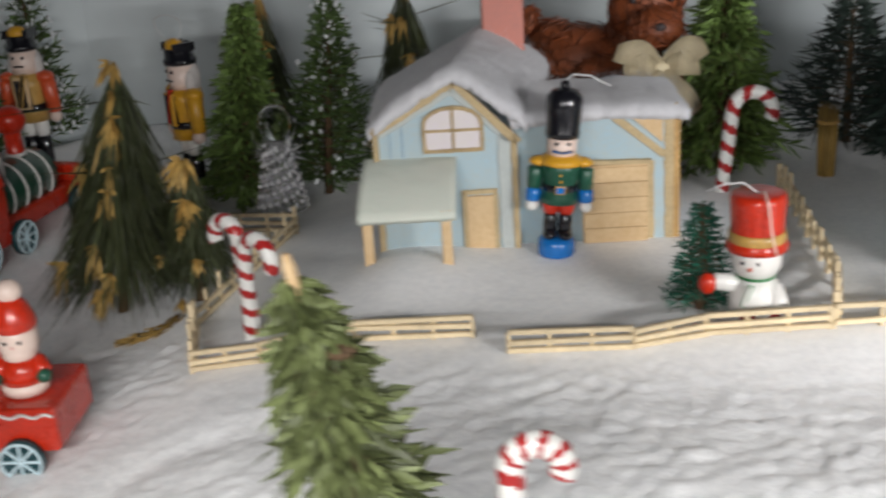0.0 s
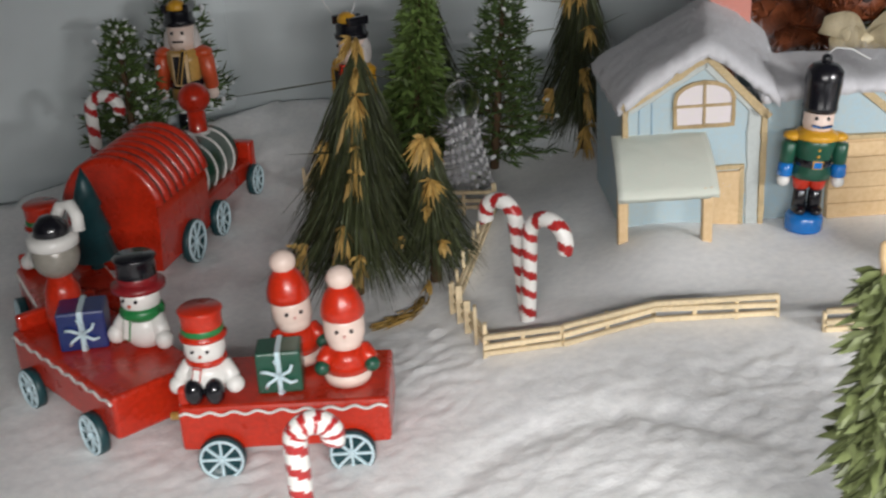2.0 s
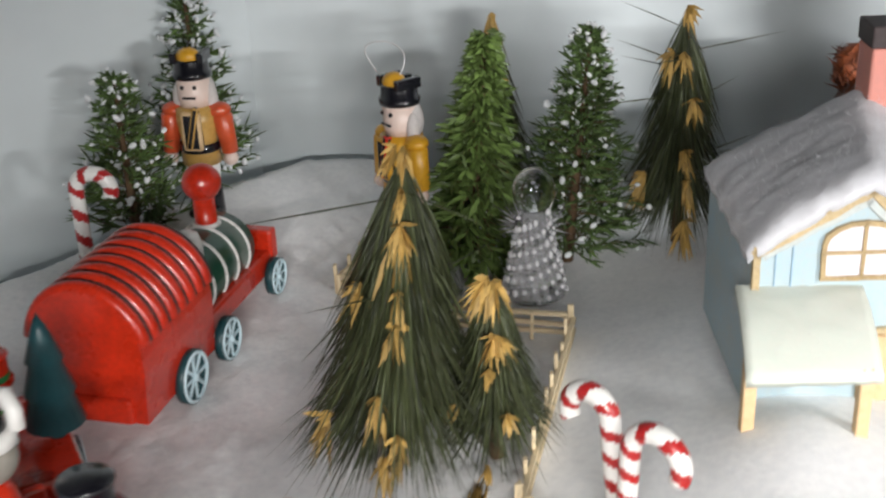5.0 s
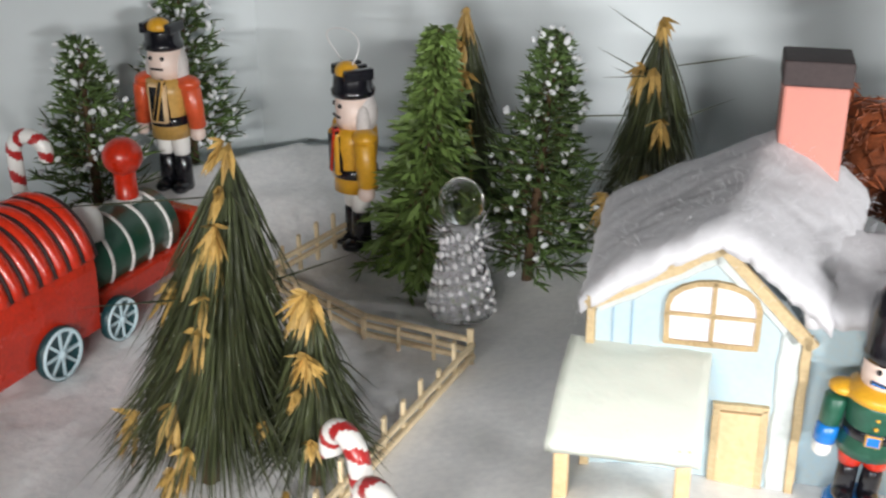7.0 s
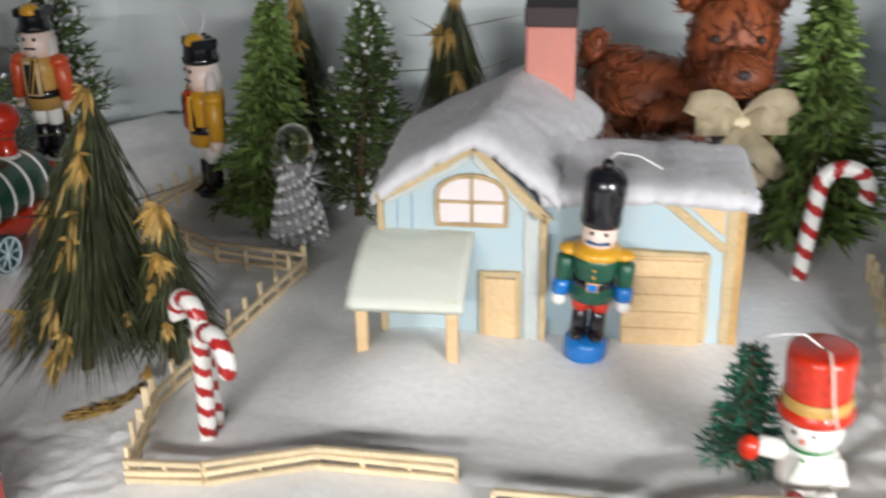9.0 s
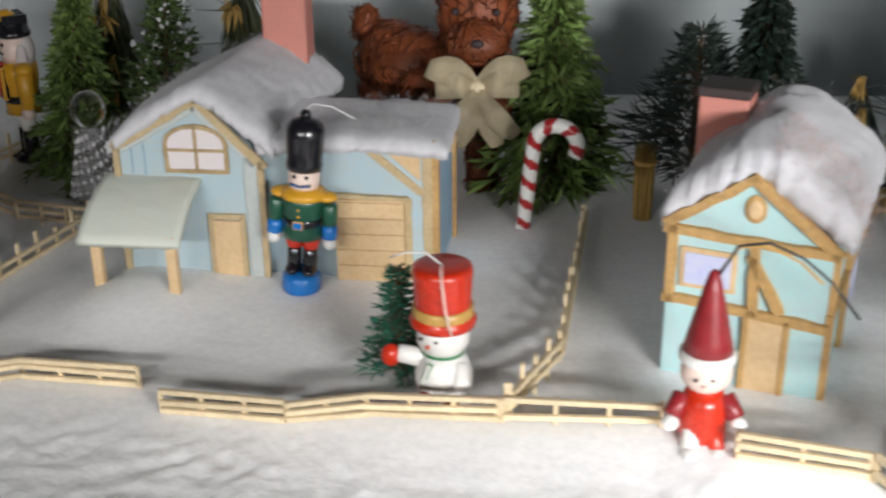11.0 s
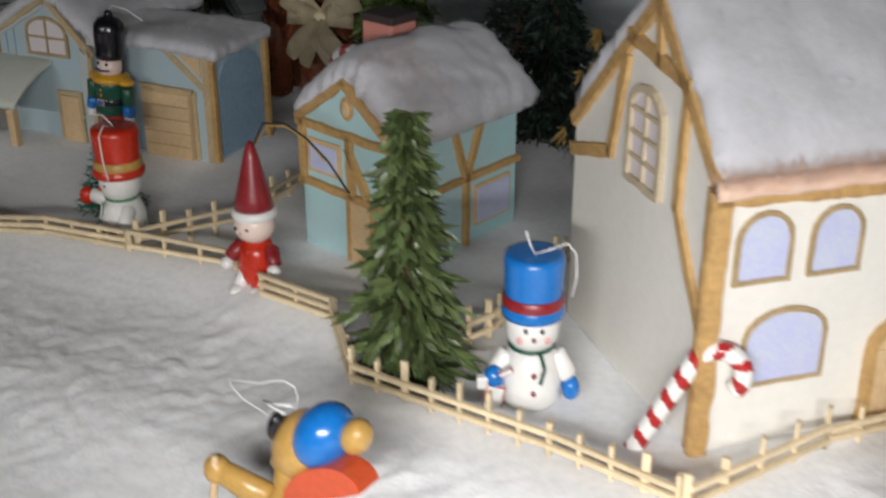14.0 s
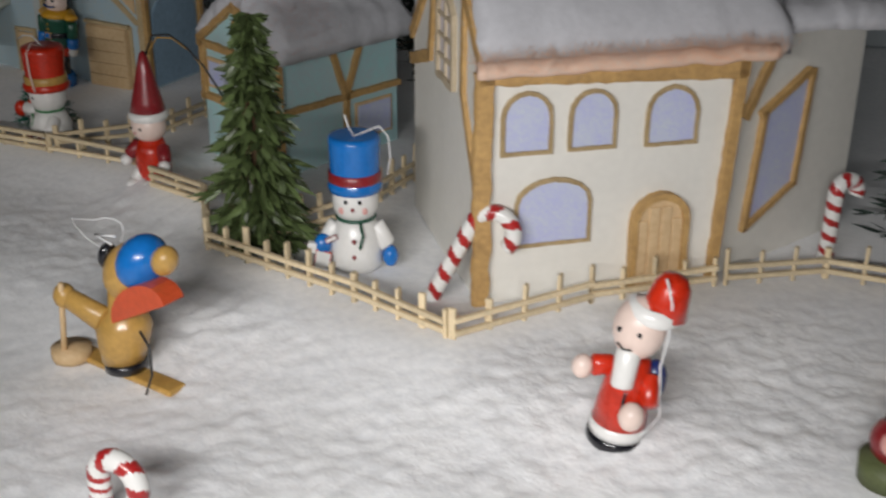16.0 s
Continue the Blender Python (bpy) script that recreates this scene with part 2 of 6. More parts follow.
# ---- building tools ----
class Form:
    """A mesh under construction, with a material slot for each material used."""

    def __init__(self):
        self.bm, self.mats = bmesh.new(), []

    def _paint(self, faces, m):
        if m not in self.mats:
            self.mats.append(m)
        k = self.mats.index(m)
        for f in faces:
            f.material_index, f.smooth = k, True
        return faces

    def box(self, c, s, m, turn=(0, 0, 0), bevel=0.0006):
        t = pose(*c, *turn) @ Matrix.Diagonal((*s, 1))
        vs = bmesh.ops.create_cube(self.bm, size=1, matrix=t)["verts"]
        es = list({e for v in vs for e in v.link_edges})
        fs = {f for v in vs for f in v.link_faces}
        if bevel:
            r = bmesh.ops.bevel(self.bm, geom=es, offset=min(bevel, min(s) * 0.35), segments=2, profile=0.5, affect="EDGES")
            fs = {f for f in fs if f.is_valid} | set(r["faces"])
        self._paint(fs, m)
        for f in fs:
            f.smooth = False
        return self

    def ball(self, c, r, m, s=(1, 1, 1), turn=(0, 0, 0), seg=20):
        t = pose(*c, *turn) @ Matrix.Diagonal((*s, 1))
        vs = bmesh.ops.create_uvsphere(self.bm, u_segments=seg, v_segments=max(8, seg * 2 // 3), radius=r, matrix=t)["verts"]
        self._paint({f for v in vs for f in v.link_faces}, m)
        return self

    def lathe(self, prof, m, at=None, seg=24):
        """Turned shape from (radius, height) pairs, closed where the radius is 0."""
        at = at or Matrix()
        rings = []
        for r, z in prof:
            if r < 1e-6:
                rings.append([self.bm.verts.new(at @ Vector((0, 0, z)))])
            else:
                rings.append([self.bm.verts.new(at @ Vector((r * math.cos(a), r * math.sin(a), z))) for a in (2 * math.pi * k / seg for k in range(seg))])
        fs = []
        for a, b in zip(rings, rings[1:]):
            for k in range(seg):
                q = (k + 1) % seg
                loop = [a[k % len(a)], a[q % len(a)], b[q % len(b)], b[k % len(b)]]
                loop = list(dict.fromkeys(loop))
                if len(loop) > 2:
                    fs.append(self.bm.faces.new(loop))
        self._paint(fs, m)
        return self

    def rod(self, a, b, r0, r1, m, seg=14, cap=True):
        a, b = Vector(a), Vector(b)
        t = Matrix.Translation(a) @ (b - a).to_track_quat("Z", "Y").to_matrix().to_4x4()
        h = (b - a).length
        p = [(r0, 0), (r1, h)]
        if cap:
            e = min(r0, r1) * 0.2
            p = [(0, 0), (r0 - e, 0), (r0, e), (r1, h - e), (r1 - e, h), (0, h)]
        return self.lathe(p, m, t, seg)

    def tube(self, pts, r, mats, seg=10, stripe=1, taper=0.0):
        """A bent round rod; mats are taken in turn along it, each for so many steps as stripe says; twist gives spiral stripes."""
        pts = [Vector(p) for p in pts]
        rings, fs = [], []
        side = None
        for k, p in enumerate(pts):
            d = (pts[min(k + 1, len(pts) - 1)] - pts[max(k - 1, 0)]).normalized()
            if side is None:
                side = d.orthogonal().normalized()
            side = (side - d * side.dot(d)).normalized()
            up = d.cross(side)
            rr = r * (1 - taper * k / (len(pts) - 1))
            rings.append([self.bm.verts.new(p + rr * (math.cos(a) * side + math.sin(a) * up)) for a in (2 * math.pi * j / seg for j in range(seg))])
        for k, (a, b) in enumerate(zip(rings, rings[1:])):
            for j in range(seg):
                f = self.bm.faces.new((a[j], a[(j + 1) % seg], b[(j + 1) % seg], b[j]))
                w = (k / stripe + j / seg * len(mats)) if stripe else 0
                self._paint([f], mats[int(w) % len(mats)])
        for ring in (rings[0][::-1], rings[-1]):
            self._paint([self.bm.faces.new(ring)], mats[0])
        return self

    def prism(self, poly, y0, y1, m, at=None):
        """A flat outline in x and z, given depth from y0 to y1."""
        at = at or Matrix()
        f = [self.bm.verts.new(at @ Vector((x, y0, z))) for x, z in poly]
        g = [self.bm.verts.new(at @ Vector((x, y1, z))) for x, z in poly]
        n = len(poly)
        fs = [self.bm.faces.new(f), self.bm.faces.new(g[::-1])]
        fs += [self.bm.faces.new((f[k], g[k], g[(k + 1) % n], f[(k + 1) % n])) for k in range(n)]
        self._paint(fs, m)
        for q in fs:
            q.smooth = False
        return self

    def ring(self, poly, w, y0, y1, m, at=None):
        """A closed frame of width w round a flat outline in x and z."""
        at = at or Matrix()
        fine = []
        for k, (x, z) in enumerate(poly):
            bx, bz = poly[(k + 1) % len(poly)]
            c = max(1, round(math.hypot(bx - x, bz - z) / 0.005))
            fine += [(x + (bx - x) * q / c, z + (bz - z) * q / c) for q in range(c) if math.hypot(bx - x, bz - z) > 1e-5]
        poly = fine
        n = len(poly)
        loops = []
        for sgn in (0.5, -0.5):
            for y in (y0, y1):
                row = []
                for k, (x, z) in enumerate(poly):
                    (ax, az), (bx, bz) = poly[k - 1], poly[(k + 1) % n]
                    d1, d2 = Vector((x - ax, z - az)).normalized(), Vector((bx - x, bz - z)).normalized()
                    nrm = Vector((d1.y + d2.y, -d1.x - d2.x))
                    nrm = nrm.normalized() / max(0.5, math.cos(d1.angle(d2, 0) / 2)) if nrm.length > 1e-6 else Vector((d1.y, -d1.x))
                    j = 1 + 0.38 * noise.noise(Vector((x * 300, z * 300, sgn)))
                    row.append(self.bm.verts.new(at @ Vector((x + nrm.x * w * sgn * j, y, z + nrm.y * w * sgn * j))))
                loops.append(row)
        of, ob, nf, nb = loops
        fs = []
        for k in range(n):
            q = (k + 1) % n
            for a, b in ((of, nf), (nf, nb), (nb, ob), (ob, of)):
                fs.append(self.bm.faces.new((a[k], a[q], b[q], b[k])))
        self._paint(fs, m)
        for f in fs:
            f.smooth = False
        return self

    def blade(self, a, b, w, m, bend=0.0):
        """A thin needle or straw: a tapered three-sided spike."""
        a, b = Vector(a), Vector(b)
        d = b - a
        s = d.orthogonal().normalized()
        s = Matrix.Rotation(random.uniform(0, 6.28), 3, d.normalized()) @ s
        u = d.normalized().cross(s)
        v = self.bm.verts
        mid = (a + b) / 2 + Vector((0, 0, bend))
        r0 = [v.new(a + w * 0.6 * (math.cos(q) * s + math.sin(q) * u)) for q in (0, 2.1, 4.2)]
        r1 = [v.new(mid + w * (math.cos(q) * s + math.sin(q) * u)) for q in (0, 2.1, 4.2)]
        t = v.new(b)
        fs = []
        for k in range(3):
            j = (k + 1) % 3
            fs += [self.bm.faces.new((r0[k], r0[j], r1[j], r1[k])), self.bm.faces.new((r1[k], r1[j], t))]
        self._paint(fs, m)
        return self

    def strip(self, a, b, w, m, drop=0.0):
        """A flat leaf strip, slightly folded along its middle."""
        a, b = Vector(a), Vector(b)
        d = (b - a).normalized()
        s = Matrix.Rotation(random.uniform(0, 6.28), 3, d) @ d.orthogonal().normalized()
        u = d.cross(s) * w * 0.35
        mid = (a + b) / 2 + Vector((0, 0, drop))
        v = self.bm.verts
        p = [v.new(a - s * w * 0.4), v.new(a + s * w * 0.4), v.new(mid - s * w), v.new(mid + s * w), v.new(mid + u), v.new(b)]
        fs = [self.bm.faces.new(q) for q in ((p[0], p[1], p[4]), (p[0], p[4], p[2]), (p[1], p[3], p[4]), (p[2], p[4], p[5]), (p[4], p[3], p[5]))]
        self._paint(fs, m)
        return self

    def mesh(self, name):
        me = bpy.data.meshes.new(name)
        bmesh.ops.recalc_face_normals(self.bm, faces=self.bm.faces[:])
        self.bm.to_mesh(me)
        self.bm.free()
        for m in self.mats:
            me.materials.append(m)
        return me


def part(name, form, parent, label=""):
    ob = new(name, form.mesh(name))
    ob.parent = parent
    if label:
        tagged(ob, label)
    return ob


def thing(name, m, label, category, group="", kind=""):
    ob = new(name)
    ob.matrix_world = m
    ob.empty_display_size = 0.02
    return tagged(ob, label, category, group, kind)


def solid(name, form, m, label, category, group="", kind=""):
    ob = new(name, form.mesh(name))
    ob.matrix_world = m
    return tagged(ob, label, category, group, kind)


def smooth(a, b, x):
    t = min(1, max(0, (x - a) / (b - a)))
    return t * t * (3 - 2 * t)


BANK_X = (-0.18, -0.10, 0.0, 0.21, 0.28, 0.36, 0.40, 0.56, 0.61, 0.70)
BANK_Y = (0.470, 0.462, 0.462, 0.442, 0.445, 0.408, 0.366, 0.332, 0.405, 0.480)
BANK_H = (0.0, 0.004, 0.004, 0.012, 0.012, 0.016, 0.008, 0.005, 0.003, 0.002)


def ground(x, y):
    """Height of the snow."""
    z = -0.025 + 0.025 * smooth(-0.20, -0.02, x - 0.25 * max(0, y - 0.5)) + 0.008 * smooth(0.3, 0.6, x)
    z -= 0.012 * smooth(0.33, 0.25, y) * smooth(-0.1, 0.1, x)
    z -= 0.016 * smooth(0.66, 0.80, y) * smooth(-0.25, -0.1, x) * smooth(0.28, 0.1, x)
    z += 0.014 * smooth(0.80, 0.88, y) * smooth(-0.12, -0.22, x)
    line = np.interp(x, BANK_X, BANK_Y)
    z += np.interp(x, BANK_X, BANK_H) * math.exp(-((y - line) / 0.032) ** 2)
    z += 0.011 * math.exp(-((x + 0.005) ** 2 + (y - 0.560) ** 2) / 0.0017)
    return float(z)


def g(x, y, yaw=0.0, lift=0.0):
    return pose(x, y, ground(x, y) + lift, 0, 0, yaw)


# ---- the room and the snow ----
def steps(*runs):
    """Grid lines in runs of (from, to, spacing)."""
    return [v for a, b, d in runs for v in np.arange(a, b - d * 0.01, d)] + [runs[-1][1]]


def snow_sheet():
    bm = bmesh.new()
    xs = steps((-0.85, -0.45, 0.02), (-0.45, 0.95, 0.0027), (0.95, 1.4, 0.02))
    ys = steps((-0.45, 0.10, 0.03), (0.10, 0.52, 0.0027), (0.52, 0.98, 0.0055))
    grid, lofts = [], []
    for y in ys:
        row = []
        for x in xs:
            p = Vector((x, y, 0))
            out = smooth(-0.005, -0.05, y - np.interp(x, BANK_X, BANK_Y)) if x > -0.12 else 0.75
            loft = 0.25 + 0.75 * out * min(1, max(0.25, 0.75 + 1.1 * noise.noise(p * 7)))
            lofts.append(loft)
            z = ground(x, y) + 0.004 * noise.noise(p * 8) * smooth(0.5, 0.35, y)
            if 0.05 < y and -0.5 < x < 1.0:
                # pulled tufts: round lumps parted by soft creases
                w = p + 0.010 * noise.noise_vector(p * 26)
                z += (0.0018 * abs(noise.noise(w * 42)) + 0.0031 * abs(noise.noise(w * 80 + Vector((7, 3, 1)))) + 0.0016 * noise.noise(p * 160)) * max(0, loft - 0.16)
            ring = math.hypot(x + 0.07, y - 0.305)
            z -= 0.0045 * math.exp(-((ring - 0.088) / 0.011) ** 2) * smooth(0.33, 0.37, y) * max(0, 0.55 + 1.2 * noise.noise(p * 22))
            gap = min(0.965 - y, (x + 0.682 - y + 0.582) * 0.7071 - 0.012)
            z += 0.008 * smooth(0.06, 0.012, gap) - 0.05 * smooth(0.010, 0.0, gap)
            row.append(bm.verts.new((x, y, z)))
        grid.append(row)
    for a, b in zip(grid, grid[1:]):
        for k in range(len(a) - 1):
            bm.faces.new((a[k], a[k + 1], b[k + 1], b[k])).smooth = True
    me = bpy.data.meshes.new("ground")
    bm.to_mesh(me)
    bm.free()
    me.materials.append(SHEETSNOW)
    at = me.attributes.new("loft", "FLOAT", "POINT")
    at.data.foreach_set("value", lofts)
    tagged(new("ground", me), "white cotton wool snow spread over the table", "snow", kind="structure")


def room():
    def wall(name, c, s, yaw=0, m=WALL):
        solid(name, Form().box((0, 0, 0), s, m, bevel=0), pose(*c, 0, 0, yaw), "plain grey painted wall", "wall", kind="structure")
    wall("wall_north", (0.6, 1.01, 0.4), (1.90, 0.05, 1.8))
    wall("wall_west", (-0.718, 0.618, 0.4), (1.22, 0.05, 1.8), 45)
    # east, south, far west and ceiling: unseen, added dark to hold down bounce
    wall("wall_east", (1.5, 0.1, 0.4), (0.05, 1.85, 1.8), 0, LOWBOUNCE)
    wall("wall_south", (0.2, -0.85, 0.4), (2.7, 0.05, 1.8), 0, LOWBOUNCE)
    wall("wall_far_west", (-1.12, -0.35, 0.4), (0.05, 1.1, 1.8), 0, LOWBOUNCE)
    solid("ceiling", Form().box((0, 0, 0), (3.2, 2.4, 0.05), LOWBOUNCE, bevel=0), pose(0.2, 0.1, 1.33), "unseen dark grey ceiling that cuts bounced light", "ceiling", kind="structure")

    solid("table_top", Form().box((0, 0, 0), (3.0, 1.9, 0.02), TABLE, bevel=0), pose(0.2, 0.08, -0.075), "dark wooden table top under the cotton snow", "table", kind="structure")


snow_sheet()
room()


# ---- houses ----
def beam(f, p, q, w, d, m, y=0.0):
    """A flat painted timber on a front wall, from p to q in x and z."""
    u = Vector((q[0] - p[0], q[1] - p[1]))
    ln = u.length
    u = u / ln
    side = Vector((-u.y, u.x))
    n = max(2, round((ln + w * 0.6) / 0.005))
    rows = []
    for k in range(n + 1):
        c = Vector(p) - u * w * 0.3 + u * (ln + w * 0.6) * k / n
        s0 = c.x * 190 + c.y * 230
        hi, lo = (w / 2 * (1 + 0.26 * noise.noise(Vector((s0, z, w * 900)))) for z in (1.3, 7.9))
        bow = w * 0.09 * noise.noise(Vector((s0 * 0.4, 3.1, w * 500)))
        a2, b2 = c + side * (hi + bow), c - side * (lo - bow)
        a1, b1 = c + side * (hi * 0.84 + bow), c - side * (lo * 0.84 - bow)
        rows.append([f.bm.verts.new((v.x, yy, v.y)) for v, yy in ((a2, y + 0.0004), (a2, y - d * 0.55), (a1, y - d), (b1, y - d), (b2, y - d * 0.55), (b2, y + 0.0004))])
    fs = [f.bm.faces.new((r0[k], r0[(k + 1) % 6], r1[(k + 1) % 6], r1[k])) for r0, r1 in zip(rows, rows[1:]) for k in range(6)]
    fs += [f.bm.faces.new(rows[0][::-1]), f.bm.faces.new(rows[-1])]
    f._paint(fs, m)
    for q2 in fs:
        q2.smooth = False
    return f


def snow_roof(w, y0, y1, eave, ridge, thick, seed, centre=0.0, sag=0.55, right=None):
    """Thick cotton snow on a gabled roof whose ridge runs along y."""
    f = Form()
    right = w if right is None else right
    nx, ny = 34, 26
    tops, lows = [], []
    for j in range(ny + 1):
        v = j / ny
        a, b = [], []
        for k in range(nx + 1):
            u = -1 + 2 * k / nx
            edge = max(0, 1 - max(abs(u), abs(2 * v - 1)) ** 5)
            x = centre + u * (w if u < 0 else right)
            y = y0 + (y1 - y0) * v
            base = ridge - (ridge - eave) * (abs(u) ** 1.15)
            n = noise.noise(Vector((x * 38 + seed, y * 38, 0))) * 0.22 + noise.noise(Vector((x * 120 + seed, y * 120, 3))) * 0.05
            t = thick * (0.28 + 0.72 * edge ** 0.5) * (1 + n) - thick * sag * max(0, 1 - abs(u) * 5) * 0.35
            x += noise.noise(Vector((j * 0.7, seed, k * 0.3))) * 0.002
            y += noise.noise(Vector((k * 0.6, seed + 9, j * 0.3))) * 0.0035
            a.append(f.bm.verts.new((x, y, base + t)))
            b.append(f.bm.verts.new((x * 0.985 + centre * 0.015, y, base - 0.0015 - 0.002 * (1 - edge))))
        tops.append(a)
        lows.append(b)
    fs = []
    for j in range(ny):
        for k in range(nx):
            fs.append(f.bm.faces.new((tops[j][k], tops[j][k + 1], tops[j + 1][k + 1], tops[j + 1][k])))
            fs.append(f.bm.faces.new((lows[j][k], lows[j + 1][k], lows[j + 1][k + 1], lows[j][k + 1])))
    for k in range(nx):
        fs.append(f.bm.faces.new((lows[0][k], lows[0][k + 1], tops[0][k + 1], tops[0][k])))
        fs.append(f.bm.faces.new((tops[ny][k], tops[ny][k + 1], lows[ny][k + 1], lows[ny][k])))
    for j in range(ny):
        fs.append(f.bm.faces.new((lows[j + 1][0], lows[j][0], tops[j][0], tops[j + 1][0])))
        fs.append(f.bm.faces.new((lows[j][nx], lows[j + 1][nx], tops[j + 1][nx], tops[j][nx])))
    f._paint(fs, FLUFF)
    return f


def fibres(roof_form, n, seed, ln=0.005, m=None, where=None):
    """Loose cotton fibres standing off the snow, mostly along its edges."""
    rng = random.Random(seed)
    random.seed(seed)
    roof_form.bm.normal_update()
    vs = [v for v in roof_form.bm.verts if where is None or where(v.co)]
    f = Form()
    for _ in range(n):
        v = rng.choice(vs)
        d = (v.normal + Vector((rng.gauss(0, 0.8), rng.gauss(0, 0.8), rng.gauss(0, 0.5)))).normalized()
        p = v.co + Vector((rng.gauss(0, 0.002), rng.gauss(0, 0.002), rng.gauss(0, 0.001)))
        f.blade(p, p + d * ln * rng.uniform(0.4, 1.3), 0.00006, m or FLUFF, bend=rng.uniform(-0.001, 0.001))
    return f


def snow_part(name, form, parent, label, n=1500, seed=1, blush=None):
    fib = fibres(form, n, seed)
    pink = fibres(form, 2600, seed + 50, 0.005, PINKFLUFF, blush) if blush else None
    p = part(name, form, parent, label)
    tagged(part("cotton_fluff", fib, p, "fine loose cotton fibres"), kind="stuff")
    if pink:
        tagged(part("pink_fluff", pink, p, "blush pink cotton fibres"), kind="stuff")


FLAT = Matrix(((1, 0, 0, 0), (0, 0, 1, 0), (0, 1, 0, 0), (0, 0, 0, 1)))


def arch_poly(x0, x1, z0, z1, rise, n=8):
    """Outline of an opening with a curved head."""
    c, h = (x0 + x1) / 2, (x1 - x0) / 2
    return [(x0, z0), (x1, z0)] + [(c + h * math.cos(math.pi * k / n), z1 - rise + rise * math.sin(math.pi * k / n)) for k in range(n + 1)]


def arch_window(parent, x0, x1, z0, z1, rise, y, frame_m, pane_m, bars, w=0.003, at=None):
    """A painted window: raised frame round an arched pane, with cross bars."""
    poly = arch_poly(x0, x1, z0, z1, rise)
    f = Form().ring(poly, w, y - 0.0016, y + 0.0008, frame_m)
    win = part("window", f, parent, "raised tan window frame")
    pane = Form().prism(poly, y - 0.0008, y + 0.001, pane_m)
    part("pane", pane, win, "pale painted pane")
    if bars:
        b = Form()
        beam(b, ((x0 + x1) / 2, z0), ((x0 + x1) / 2, z1), w * 0.8, 0.0016, frame_m, y)
        beam(b, (x0, z0 + (z1 - z0) * 0.47), (x1, z0 + (z1 - z0) * 0.47), w * 0.8, 0.0016, frame_m, y)
        part("glazing_bar", b, win)
    return win


def chimney(parent, c, s, z0, z1, cap):
    p = part("chimney", Form().box((c[0], c[1], (z0 + z1) / 2), (s[0], s[1], z1 - z0), CHIMNEY, bevel=0.0015), parent, "salmon pink chimney")
    part("chimney_top", Form().box((c[0], c[1], z1 + cap / 2), (s[0] * 1.06, s[1] * 1.06, cap), CAPDARK, bevel=0.001), p, "dark brown chimney rim")


